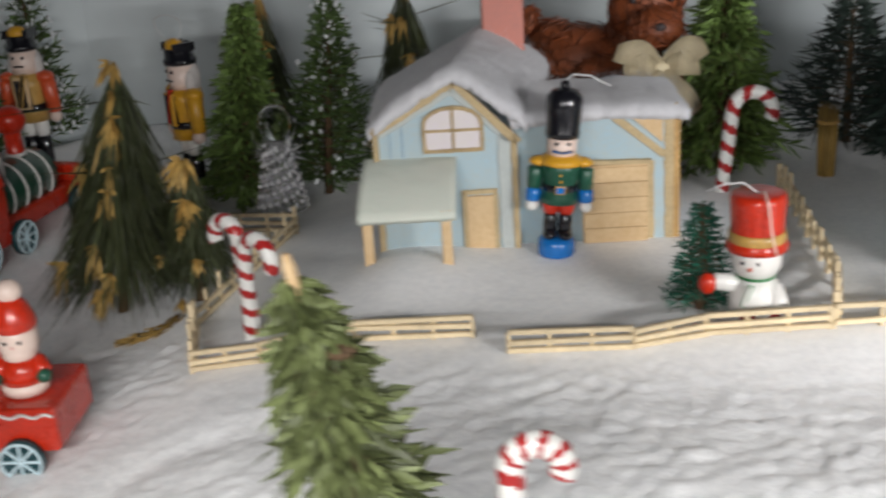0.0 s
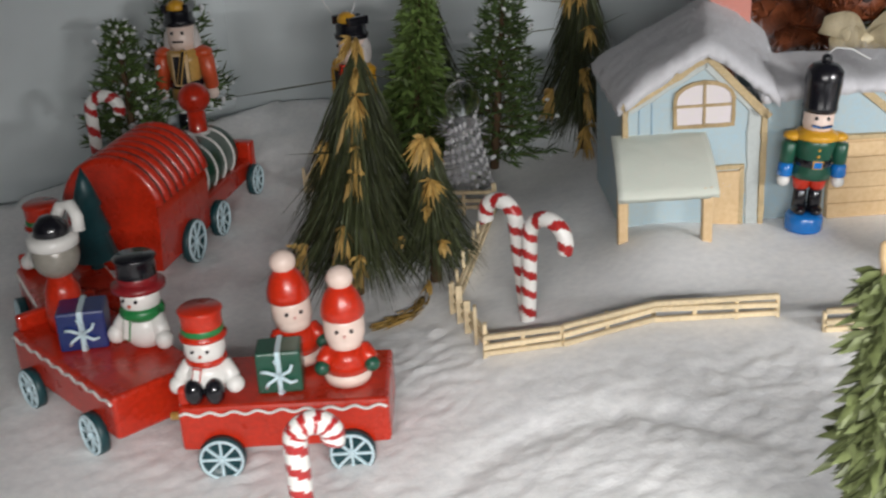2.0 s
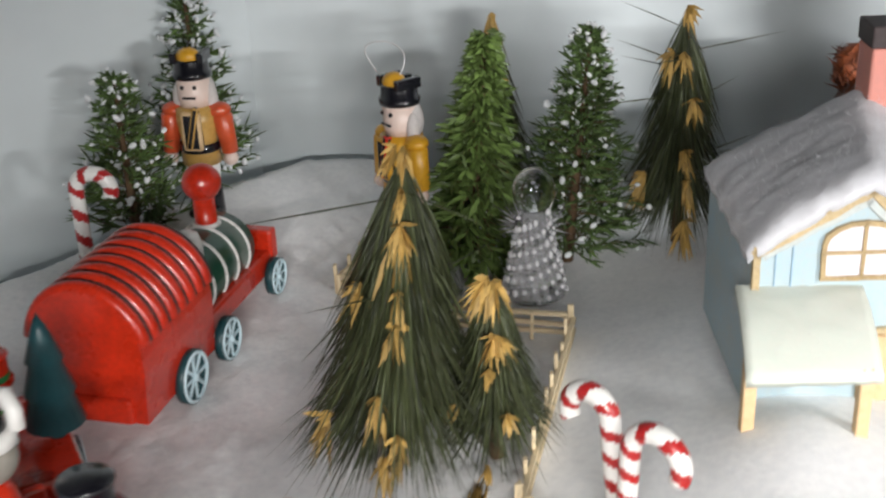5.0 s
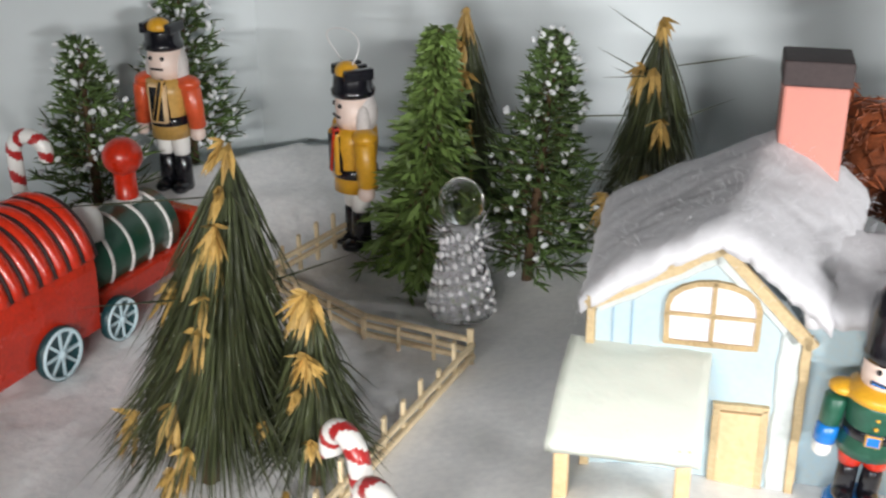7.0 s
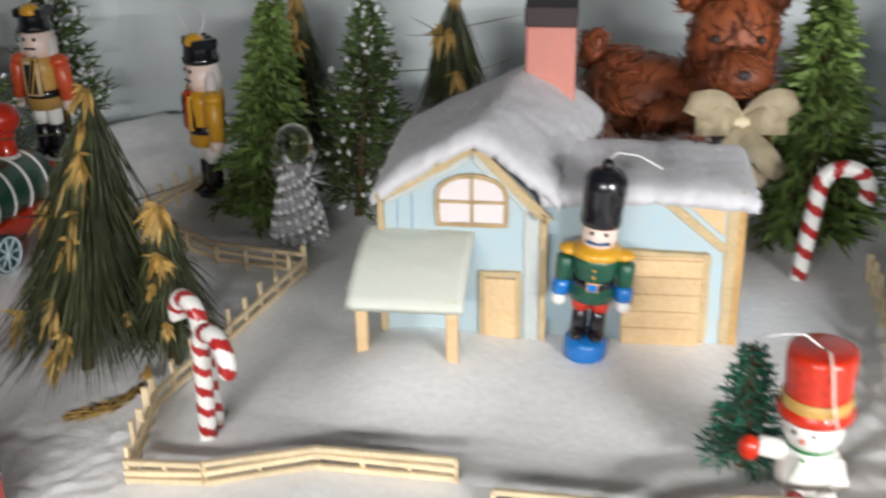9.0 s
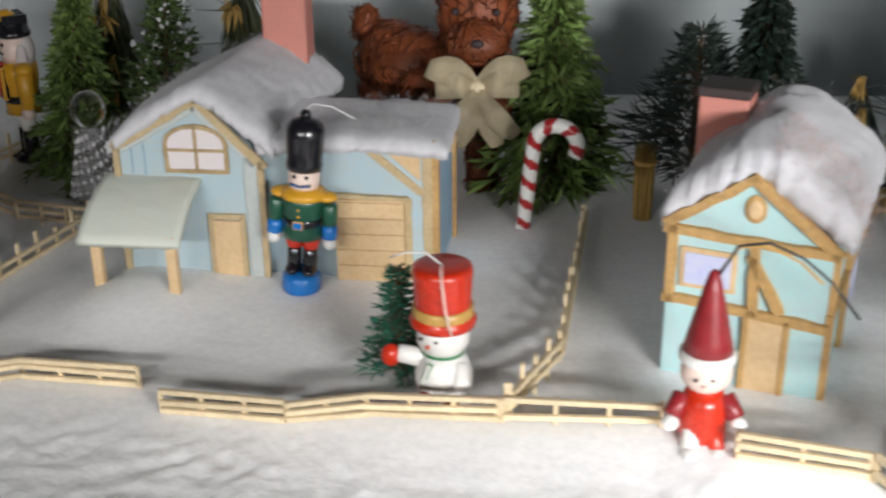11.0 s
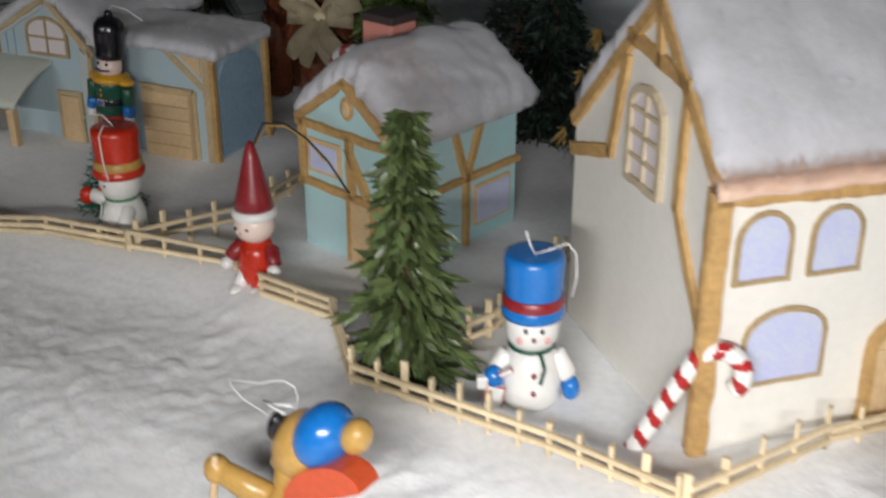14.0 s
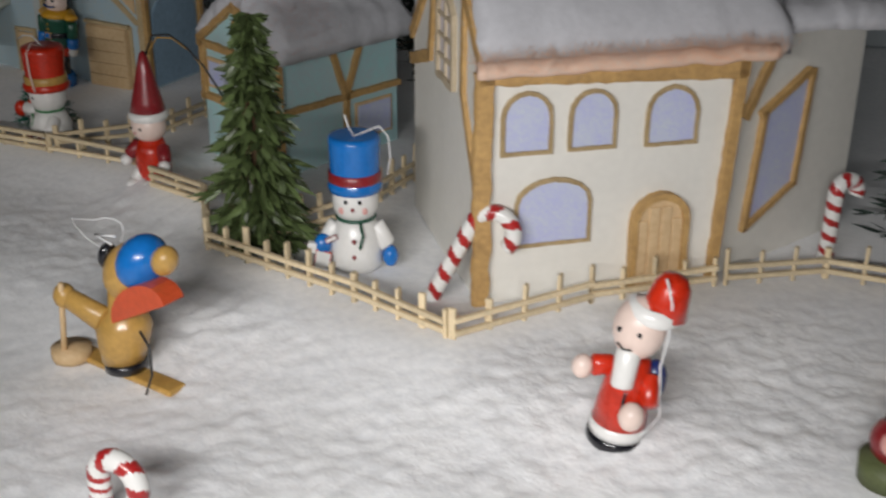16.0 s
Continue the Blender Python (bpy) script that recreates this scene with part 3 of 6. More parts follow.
def house_blue():
    h = thing("toy_house", pose(0.0135, 0.600, -0.0006, 0, 0, 1), "pale blue wooden toy house with garage and cotton snow roof", "toy house", "village houses")
    part("wall", Form().prism([(-0.038, 0), (0.047, 0), (0.047, 0.073), (0.0115, 0.110), (-0.038, 0.081)], 0, 0.10, H1BLUE), h, "pale blue painted front with gable")
    for p, q, w in (((0.0405, 0.001), (0.0405, 0.072), 0.008), ((0.0125, 0.1025), (0.042, 0.0720), 0.007), ((-0.033, 0.0785), (0.0095, 0.1025), 0.006)):
        part("border", beam(Form(), p, q, w, 0.0012, BORDER), h, "whitish painted border")
    for x in (-0.028, -0.0205):
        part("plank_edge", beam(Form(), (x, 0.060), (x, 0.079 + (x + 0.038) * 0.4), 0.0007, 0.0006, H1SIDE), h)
    gp = [(0.047, 0.006), (0.143, 0.004), (0.146, 0.072), (0.047, 0.072)]
    part("garage_wall", Form().prism(gp, 0, 0.081, H1BLUE, FLAT), h)
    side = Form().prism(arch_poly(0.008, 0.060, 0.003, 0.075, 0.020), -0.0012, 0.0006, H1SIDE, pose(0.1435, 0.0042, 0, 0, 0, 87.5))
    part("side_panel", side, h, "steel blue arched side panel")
    sd = pose(0.1435, 0.0042, 0, 0, 0, 87.5)
    for p, q, w in (((-0.0365, 0.0), (-0.0365, 0.081), 0.004), ((0.0465, 0.0), (0.0465, 0.072), 0.004), ((-0.037, 0.0785), (0.0110, 0.1065), 0.005), ((0.0120, 0.1065), (0.048, 0.0695), 0.005)):
        part("trim", beam(Form(), p, q, w, 0.0022, PALETAN), h)
    for p, q, w in (((0.049, 0.080), (0.143, 0.083), 0.006), ((0.140, 0.0), (0.140, 0.083), 0.006), ((0.106, 0.080), (0.136, 0.055), 0.005), ((0.129, 0.002), (0.129, 0.05), 0.004)):
        part("beam", beam(Form(), p, q, w, 0.0022, PALETAN, 0.0055), h)
    post = Form().box((0.0015, -0.001, 0.040), (0.005, 0.004, 0.080), TAN).box((0.066, -0.001, 0.040), (0.005, 0.004, 0.080), TAN).box((0.034, -0.001, 0.079), (0.064, 0.0036, 0.006), TAN)
    post.bm.transform(sd)
    part("corner_post", post, h)
    fan = Form().prism([(0.118, 0.078), (0.136, 0.062), (0.136, 0.078)], 0.003, 0.006, BUFF)
    part("brace_panel", fan, h, "pale buff panel in the brace")
    gd = part("garage_door", Form().box((0.107, 0.003, 0.0255), (0.040, 0.004, 0.049), BUFF), h, "pale buff garage door with board lines")
    for k in range(5):
        part("door_board", Form().box((0.107, 0.0005, 0.0055 + 0.0097 * k), (0.0392, 0.002, 0.0094), BUFF, bevel=0.0004), gd)
    part("door_header", beam(Form(), (0.086, 0.052), (0.128, 0.051), 0.003, 0.003, PALETAN, 0.004), h)
    d = part("door", Form().box((0.0245, -0.0008, 0.018), (0.0165, 0.003, 0.036), BUFF), h, "pale buff front door")
    f = Form()
    for p, q in (((0.0150, 0.0), (0.0150, 0.038)), ((0.0340, 0.0), (0.0340, 0.038)), ((0.0145, 0.0385), (0.0345, 0.0385))):
        beam(f, p, q, 0.003, 0.0022, PALETAN)
    part("door_frame", f, d)
    arch_window(h, -0.007, 0.0275, 0.0655, 0.092, 0.010, -0.0005, FRAMEBROWN, PANE, True, 0.0022)
    pr = Form()
    n = 14
    rows = []
    for j in range(n + 1):
        v = j / n
        rows.append([pr.bm.verts.new((-0.0445 + (0.056 + 0.002 * v) * k / n - 0.0035 * v + 0.0008 * noise.noise(Vector((j, k, 1))), 0.002 - 0.046 * v, 0.062 - 0.006 * v - 0.016 * v ** 2.2 + 0.001 * noise.noise(Vector((j * 0.8, k * 0.8, 5))))) for k in range(n + 1)])
    low = [[pr.bm.verts.new(v.co - Vector((0, 0, 0.004))) for v in r] for r in rows]
    fs = []
    for j in range(n):
        for k in range(n):
            fs += [pr.bm.faces.new((rows[j][k], rows[j][k + 1], rows[j + 1][k + 1], rows[j + 1][k])), pr.bm.faces.new((low[j][k], low[j + 1][k], low[j + 1][k + 1], low[j][k + 1]))]
        fs += [pr.bm.faces.new((rows[j][0], rows[j + 1][0], low[j + 1][0], low[j][0])), pr.bm.faces.new((rows[j + 1][n], rows[j][n], low[j][n], low[j + 1][n]))]
    for k in range(n):
        fs.append(pr.bm.faces.new((rows[n][k], rows[n][k + 1], low[n][k + 1], low[n][k])))
    pr._paint(fs, CREAMROOF)
    snow_part("porch_roof", pr, h, "cream porch roof with cotton fluff", 300, 5)
    for x in (-0.043, 0.004):
        part("porch_post", Form().box((x, -0.0395 + 0.010 * (x < 0), 0.0195), (0.006, 0.006, 0.045), BUFF, bevel=0.001), h, "varnished wooden porch post")
    f = snow_roof(0.053, -0.003, 0.104, 0.078, 0.111, 0.009, 3.0, 0.0115, right=0.044)
    for v in f.bm.verts:
        k = max(0, v.co.y) * min(1, max(0, (v.co.x + 0.042) / 0.054))
        v.co.x += 0.20 * k
        v.co.z += 0.10 * max(0, v.co.y) * smooth(0.01, 0.05, v.co.x)
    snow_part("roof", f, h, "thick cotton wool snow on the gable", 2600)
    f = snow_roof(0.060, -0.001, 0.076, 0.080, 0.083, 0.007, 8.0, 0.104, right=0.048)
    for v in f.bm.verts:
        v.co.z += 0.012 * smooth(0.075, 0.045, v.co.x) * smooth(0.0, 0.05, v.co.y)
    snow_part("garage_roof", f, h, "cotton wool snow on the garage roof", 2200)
    chimney(h, (0.045, 0.090), (0.027, 0.022), 0.090, 0.147, 0.011)


def house_turquoise():
    h = thing("toy_house", pose(0.319, 0.506, -0.001, 0, 0, -17), "turquoise timber-framed toy house with cotton snow roof", "toy house", "village houses")
    part("wall", Form().prism([(-0.038, 0), (0.038, 0), (0.038, 0.079), (0.0, 0.110), (-0.038, 0.083)], 0, 0.106, H2TURQ), h, "turquoise painted walls")
    for p, q, w in (((-0.039, 0.082), (0.0, 0.109), 0.005), ((0.0, 0.109), (0.040, 0.078), 0.006), ((-0.039, 0.079), (0.039, 0.077), 0.005), ((-0.038, 0.043), (0.038, 0.040), 0.005),
                    ((-0.036, 0.042), (-0.036, 0.08), 0.005), ((0.004, 0.042), (0.002, 0.078), 0.005), ((0.002, 0.070), (0.016, 0.045), 0.005)):
        part("beam", beam(Form(), p, q, w, 0.003, TAN), h)
    d = part("door", Form().box((0.011, -0.0008, 0.0195), (0.017, 0.003, 0.039), BUFF), h, "pale buff front door")
    f = beam(Form(), (0.0015, 0.0), (0.0015, 0.04), 0.003, 0.003, TAN)
    part("door_frame", beam(f, (0.0205, 0.0), (0.0205, 0.04), 0.003, 0.003, TAN), d)
    win = part("window", Form().box((-0.0185, -0.0006, 0.060), (0.027, 0.0022, 0.021), BUFF, bevel=0.0008), h, "framed lilac window")
    part("pane", Form().box((-0.0185, -0.0018, 0.060), (0.022, 0.0012, 0.016), LILAC, bevel=0.0004), win, "lilac painted pane")
    v = part("gable_vent", Form().ball((0.001, -0.0006, 0.094), 0.0052, TAN, (1, 0.25, 1.35)), h, "oval tan gable ornament")
    part("vent_middle", Form().ball((0.001, -0.0016, 0.094), 0.0034, BUFF, (1, 0.25, 1.35)), v)
    sd = pose(0.038, 0.0, 0, 0, 0, 90)
    f = Form()
    for p, q in (((0.0, 0.045), (0.106, 0.045)), ((0.058, 0.045), (0.046, 0.08)), ((0.058, 0.045), (0.072, 0.08)), ((0.058, 0.0), (0.058, 0.045)), ((0.002, 0.0), (0.002, 0.078))):
        b = beam(Form(), p, q, 0.0045, 0.003, TAN)
        b.bm.transform(sd)
        part("side_beam", b, h)
    b = Form().box((0.083, -0.0006, 0.025), (0.034, 0.0022, 0.026), BUFF, bevel=0.0008)
    b.bm.transform(sd)
    win = part("window", b, h, "framed lilac side window")
    b = Form().box((0.083, -0.0018, 0.025), (0.030, 0.0012, 0.022), LILAC, bevel=0.0004)
    b.bm.transform(sd)
    part("pane", b, win)
    f = snow_roof(0.043, -0.001, 0.116, 0.082, 0.112, 0.017, 21.0, 0.0, right=0.047)
    snow_part("roof", f, h, "thick cotton wool snow", 1800, 2, lambda c: c.x > 0.006 and c.y < 0.045 and c.z > 0.085)
    chimney(h, (-0.029, 0.066), (0.025, 0.022), 0.080, 0.127, 0.005)


def house_cream():
    a = math.degrees(math.atan2(0.66, 0.75))
    h = thing("toy_house", pose(0.555, 0.378, 0.006, 0, 0, a), "cream timber-framed toy house with arched windows and snow roof", "toy house", "village houses")
    L, D, E, R = 0.128, 0.143, 0.122, 0.186
    side = pose(0, 0, 0, 0, 0, -90)
    gable = [(-D, 0), (0, 0), (0, E), (-D * 0.42, R), (-D, E - 0.014)]
    part("wall", Form().prism(gable, 0.0, L, H3CREAM, side), h, "cream painted walls")
    for p, q, w in (((0.0, 0.0), (0.0, E), 0.009), ((L - 0.003, 0.0), (L + 0.004, E), 0.006), ((0.0, E + 0.001), (L + 0.004, E - 0.004), 0.010)):
        part("beam", beam(Form(), p, q, w, 0.004, TAN), h, "tan painted timber")
    for x0, x1, z0, z1, r in ((0.010, 0.034, 0.083, 0.113, 0.012), (0.044, 0.067, 0.083, 0.112, 0.012), (0.084, 0.110, 0.082, 0.111, 0.013), (0.018, 0.056, 0.034, 0.068, 0.012)):
        arch_window(h, x0, x1, z0, z1, r, -0.0002, FRAMEBROWN, LILAC, False, 0.0021)
    dp = arch_poly(0.080, 0.108, 0.004, 0.055, 0.014)
    d = part("door", Form().prism(dp, -0.003, 0.001, BUFF), h, "arched tan wooden door")
    part("door_frame", Form().ring(dp, 0.0034, -0.0052, 0.0, TAN), d)
    for k in range(4):
        part("door_plank", Form().box((0.0845 + 0.0063 * k, -0.0032, 0.024 + 0.003 * (k in (1, 2))), (0.0056, 0.0016, 0.036 + 0.008 * (k in (1, 2))), BUFF, bevel=0.0007), d)
    for p, q, w in (((-D, E - 0.014), (-D * 0.42, R), 0.007), ((-D * 0.42, R), (0.002, E + 0.002), 0.008), ((-D * 0.60, 0.165), (-0.030, 0.158), 0.007), ((-D, 0.092), (-0.100, 0.106), 0.007),
                    ((-0.100, 0.106), (-0.088, 0.154), 0.007), ((-0.030, 0.158), (-0.032, 0.105), 0.006), ((-0.032, 0.105), (-0.004, 0.062), 0.006), ((-D * 0.42, R), (-0.056, 0.160), 0.006), ((-0.003, 0.0), (-0.003, E), 0.007)):
        b = beam(Form(), p, q, w, 0.0022, TAN)
        b.bm.transform(side)
        part("gable_beam", b, h)
    wp = arch_poly(-0.080, -0.049, 0.102, 0.146, 0.012)
    f = Form().ring(wp, 0.0034, -0.0028, 0.0, GREYBUFF)
    f.bm.transform(side)
    win = part("window", f, h, "tall arched gable window")
    f = Form().prism(wp, -0.001, 0.001, PANE)
    f.bm.transform(side)
    part("pane", f, win, "cream lattice pane")
    f = Form()
    for z in (0.113, 0.124, 0.135):
        beam(f, (-0.078, z), (-0.051, z), 0.0022, 0.0018, GREYBUFF, -0.0005)
    beam(f, (-0.0645, 0.103), (-0.0645, 0.144), 0.0022, 0.0018, GREYBUFF, -0.0005)
    f.bm.transform(side)
    part("glazing_bar", f, win)
    f = snow_roof(0.0625, -0.001, L + 0.030, E + 0.005, R + 0.003, 0.017, 40.0, 0.0)
    for v in f.bm.verts:
        if v.co.x < 0:
            v.co.x *= 1.34
            v.co.z += v.co.x * 0.13
    f.bm.transform(pose(0, 0, 0, 0, 0, -90) @ pose(-D * 0.42, 0, 0))
    snow_part("roof", f, h, "thick cotton wool snow roof", 2200, 3)
    roll = Form()
    pts = [(-0.004 + (L + 0.024) * k / 40, -0.0050 + 0.0010 * noise.noise(Vector((k * 0.4, 1, 2))), E + 0.0045 + 0.0016 * noise.noise(Vector((k * 0.3, 5, 2)))) for k in range(41)]
    roll.tube(pts, 0.0042, [PEACH], seg=12)
    fuzz = Form()
    rng = random.Random(77)
    for _ in range(1500):
        q = Vector(rng.choice(pts))
        a = rng.uniform(-0.5, 2.4)
        o = Vector((rng.gauss(0, 0.003), -0.0040 * math.cos(a), 0.0040 * math.sin(a)))
        up = Vector((rng.gauss(0, 0.004), -0.0012 + rng.gauss(0, 0.0016), rng.uniform(0.001, 0.009)))
        fuzz.blade(q + o, q + o + up, 0.00009, PEACH)
    fascia = part("fascia", roll, h, "orange-pink cotton along the roof edge")
    tagged(part("cotton_fluff", fuzz, fascia, "orange-pink loose fibres"), kind="stuff")
    ann = [(L + 0.002, 0.004), (L + 0.105, 0.052), (L + 0.105, 0.11), (L + 0.002, 0.11)]
    part("annex_wall", Form().prism(ann, 0, 0.135, H3CREAM, FLAT), h, "grey cream side wing")
    aw = pose(L + 0.002, 0.004, 0, 0, 0, 25)
    for p, q, w in (((0.012, 0.09), (0.035, 0.128), 0.006), ((0.026, 0.088), (0.062, 0.104), 0.005), ((0.020, 0.025), (0.028, 0.088), 0.004), ((0.020, 0.025), (0.060, 0.042), 0.004), ((0.060, 0.042), (0.066, 0.104), 0.004)):
        b = beam(Form(), p, q, w, 0.003, TAN)
        b.bm.transform(aw)
        part("annex_beam", b, h)
    b = Form().prism([(0.021, 0.026), (0.060, 0.043), (0.065, 0.100), (0.028, 0.087)], -0.001, 0.001, LILAC)
    b.bm.transform(aw)
    part("annex_pane", b, h, "dull lilac painted window")
    f = snow_roof(0.06, 0.006, 0.11, 0.132, 0.136, 0.012, 60.0, L + 0.050)
    snow_part("annex_roof", f, h, "cotton wool snow on the wing", 600, 4)


# ---- fences ----
FENCES = []


def fence(points, label, rails=3, high=0.015, step=0.024, pickets=False):
    """A little stick fence along a line on the snow: each stick a part."""
    x0, y0 = points[0]
    z0 = ground(x0, y0)
    f = thing("stick_fence", pose(x0, y0, z0), label, "fence", "stick fences")
    k = len(FENCES)
    FENCES.append(f)
    rng = random.Random(70 + k)

    def stick(name, a, b, w, d):
        a, b = Vector(a), Vector(b)
        t = (b - a)
        m = Form().box((0, 0, 0), (w, d, t.length), STICK, bevel=0.0004)
        m.bm.transform(Matrix.Translation((a + b) / 2) @ t.to_track_quat("Z", "Y").to_matrix().to_4x4())
        part(name, m, f)

    for (ax, ay), (bx, by) in zip(points, points[1:]):
        za, zb = ground(ax, ay) - z0, ground(bx, by) - z0
        A, B = Vector((ax - x0, ay - y0, za)), Vector((bx - x0, by - y0, zb))
        n = max(1, round((B - A).length / step))
        side = (B - A).cross(Vector((0, 0, 1))).normalized() * 0.0016
        for r in range(rails):
            h = high * ((r + 0.55) / rails) if not pickets else high * (0.35 + 0.4 * r)
            e = [rng.uniform(-0.0009, 0.0009) for _ in range(2)]
            stick("rail", A + side + Vector((0, 0, h + e[0])), B + side + Vector((0, 0, h + e[1])), 0.0027, 0.0026)
        for q in range(n + 1):
            p = A.lerp(B, q / n)
            top = high * (rng.uniform(1.05, 1.45) if pickets else rng.uniform(0.80, 0.92))
            stick("picket" if pickets else "post", p + Vector((0, 0, -0.004)), p + Vector((rng.uniform(-0.0006, 0.0006), 0, top)), 0.0036 if pickets else 0.0022, 0.0020)


# ---- trees ----
def trunk(h, r=0.003):
    return Form().lathe([(0, -0.004), (r * 1.3, -0.004), (r, h * 0.3), (r * 0.4, h * 0.95), (0, h)], BARK, seg=8)


def gold_tree(m, h, r, n, label, seed, dark=DARKNEEDLE, straw=9, wires=0, ring=None, lean=(0, 0)):
    """Bristle tree of long drooping straws with golden straw knots up its middle."""
    random.seed(seed)
    t = thing("bristle_tree", m, label, "toy tree", "bristle trees")
    part("trunk", trunk(h * 0.9), t)
    f = Form()
    for _ in range(n):
        a = random.uniform(0, 2 * math.pi)
        s = h * (0.26 + 0.70 * random.random() ** 0.9)
        ln = h * random.uniform(0.30, 0.52)
        z1 = max(0.004 + random.random() * 0.012, s - ln * random.uniform(0.75, 1))
        reach = r * (1 - z1 / h) ** 0.85 * random.uniform(0.45, 1.02) * (1.18 if random.random() < 0.12 else 1)
        r0 = r * 0.10 * (1 - s / h)
        f.blade((r0 * math.cos(a), r0 * math.sin(a), s), (reach * math.cos(a + random.uniform(-0.25, 0.25)), reach * math.sin(a), z1), random.uniform(0.00035, 0.0007), dark, bend=random.uniform(0.0, 0.004))
    for _ in range(wires):
        a = random.uniform(0, 2 * math.pi)
        s = h * random.uniform(0.3, 0.9)
        f.blade((0, 0, s), (r * random.uniform(0.9, 1.5) * math.cos(a), r * 1.3 * math.sin(a), s + random.uniform(-0.01, 0.02)), 0.0005, dark)
    tagged(part("crown", f, t), kind="stuff")
    for k in range(straw):
        c = h * min(0.985, 0.14 + 0.85 * (k + (random.uniform(-0.35, 0.35) if k < straw - 1 else 0)) / max(1, straw - 1))
        big = random.uniform(0.7, 1.5)
        for fa in (-1.57, -2.6) if k % 3 == 1 else (-1.57,):
            f = Form()
            rr = r * (1 - c / h) ** 0.85 * 0.70 + 0.002
            a = fa + random.uniform(-0.25, 0.25)
            p = Vector((rr * math.cos(a), rr * math.sin(a), c))
            for _ in range(int(22 * big)):
                q = p + Vector((random.gauss(0, 0.0035) * big + math.cos(a) * 0.005, random.uniform(-1, 1) * 0.003 + math.sin(a) * 0.005, -random.uniform(-0.002, 0.022) * big * h / 0.14))
                f.strip(p, q, random.uniform(0.0008, 0.0019), STRAW)
            part("straw_knot", f, t, "golden straw knot")
    if ring:
        f = Form()
        for _ in range(90):
            q = math.radians(random.uniform(278, 345))
            rr = ring[2] + random.gauss(0, 0.0022)
            p = [Vector((ring[0] + rr * math.cos(w), ring[1] + rr * math.sin(w), 0.001 + 0.0055 * random.random())) for w in (q, q + random.uniform(0.2, 0.5))]
            f.blade(p[0], p[1], random.uniform(0.0004, 0.0008), STRAW)
        part("straw_arc", f, t, "bundle of golden straw round the foot")
    for ob in t.children:
        for v in ob.data.vertices:
            v.co.x += lean[0] * v.co.z
            v.co.y += lean[1] * v.co.z
    return t


def needle_tree(m, h, r, n, label, seed, material=NEEDLE, tips=0, up=0.3, ln=0.016, strips=False, w=0.0008, rag=0.25):
    """Small artificial fir: tiers of twigs set with needles, some tipped with white."""
    random.seed(seed)
    t = thing("fir_tree", m, label, "toy tree", "fir trees")
    part("trunk", trunk(h * 0.95), t)
    f, s = Form(), Form()
    twigs = max(24, n // 14)
    for k in range(twigs):
        z = h * (0.05 + 0.93 * (k + random.random()) / twigs)
        a = k * 2.399 + random.uniform(-0.3, 0.3)
        reach = r * (1 - z / h) ** 0.9 * random.uniform(1 - rag, 1 + rag) + 0.004
        d = Vector((math.cos(a), math.sin(a), up * random.uniform(0.4, 1.3))).normalized()
        b = Vector((0, 0, z))
        f.blade(b, b + d * reach, 0.0006, BARK)
        for j in range(n // twigs):
            q = b + d * reach * random.uniform(0.18, 1.0)
            v = (d + Vector((random.uniform(-1, 1), random.uniform(-1, 1), random.uniform(-0.7, 0.7))) * 0.8).normalized()
            e = q + v * ln * (1.1 - 0.65 * z / h) * random.uniform(0.5, 1.1)
            (f.strip if strips else f.blade)(q, e, w * random.uniform(0.7, 1.3), material)
            if random.random() < tips:
                s.ball(e, 0.0018 * random.uniform(0.6, 1.2), TIP, (1, 0.7, 1.4), (random.uniform(0, 180), random.uniform(0, 180), 0), 6)
    tagged(part("crown", f, t), kind="stuff")
    if tips:
        tagged(part("snow_dusting", s, t, "white snow on the twig tips"), kind="stuff")
    return t


# ---- figures, each one mesh ----
def eyes(f, c, r, dx, dy, m=BLACK):
    for s in (-1, 1):
        f.ball((c[0] + s * dx, c[1] + dy, c[2]), r, m, seg=8)


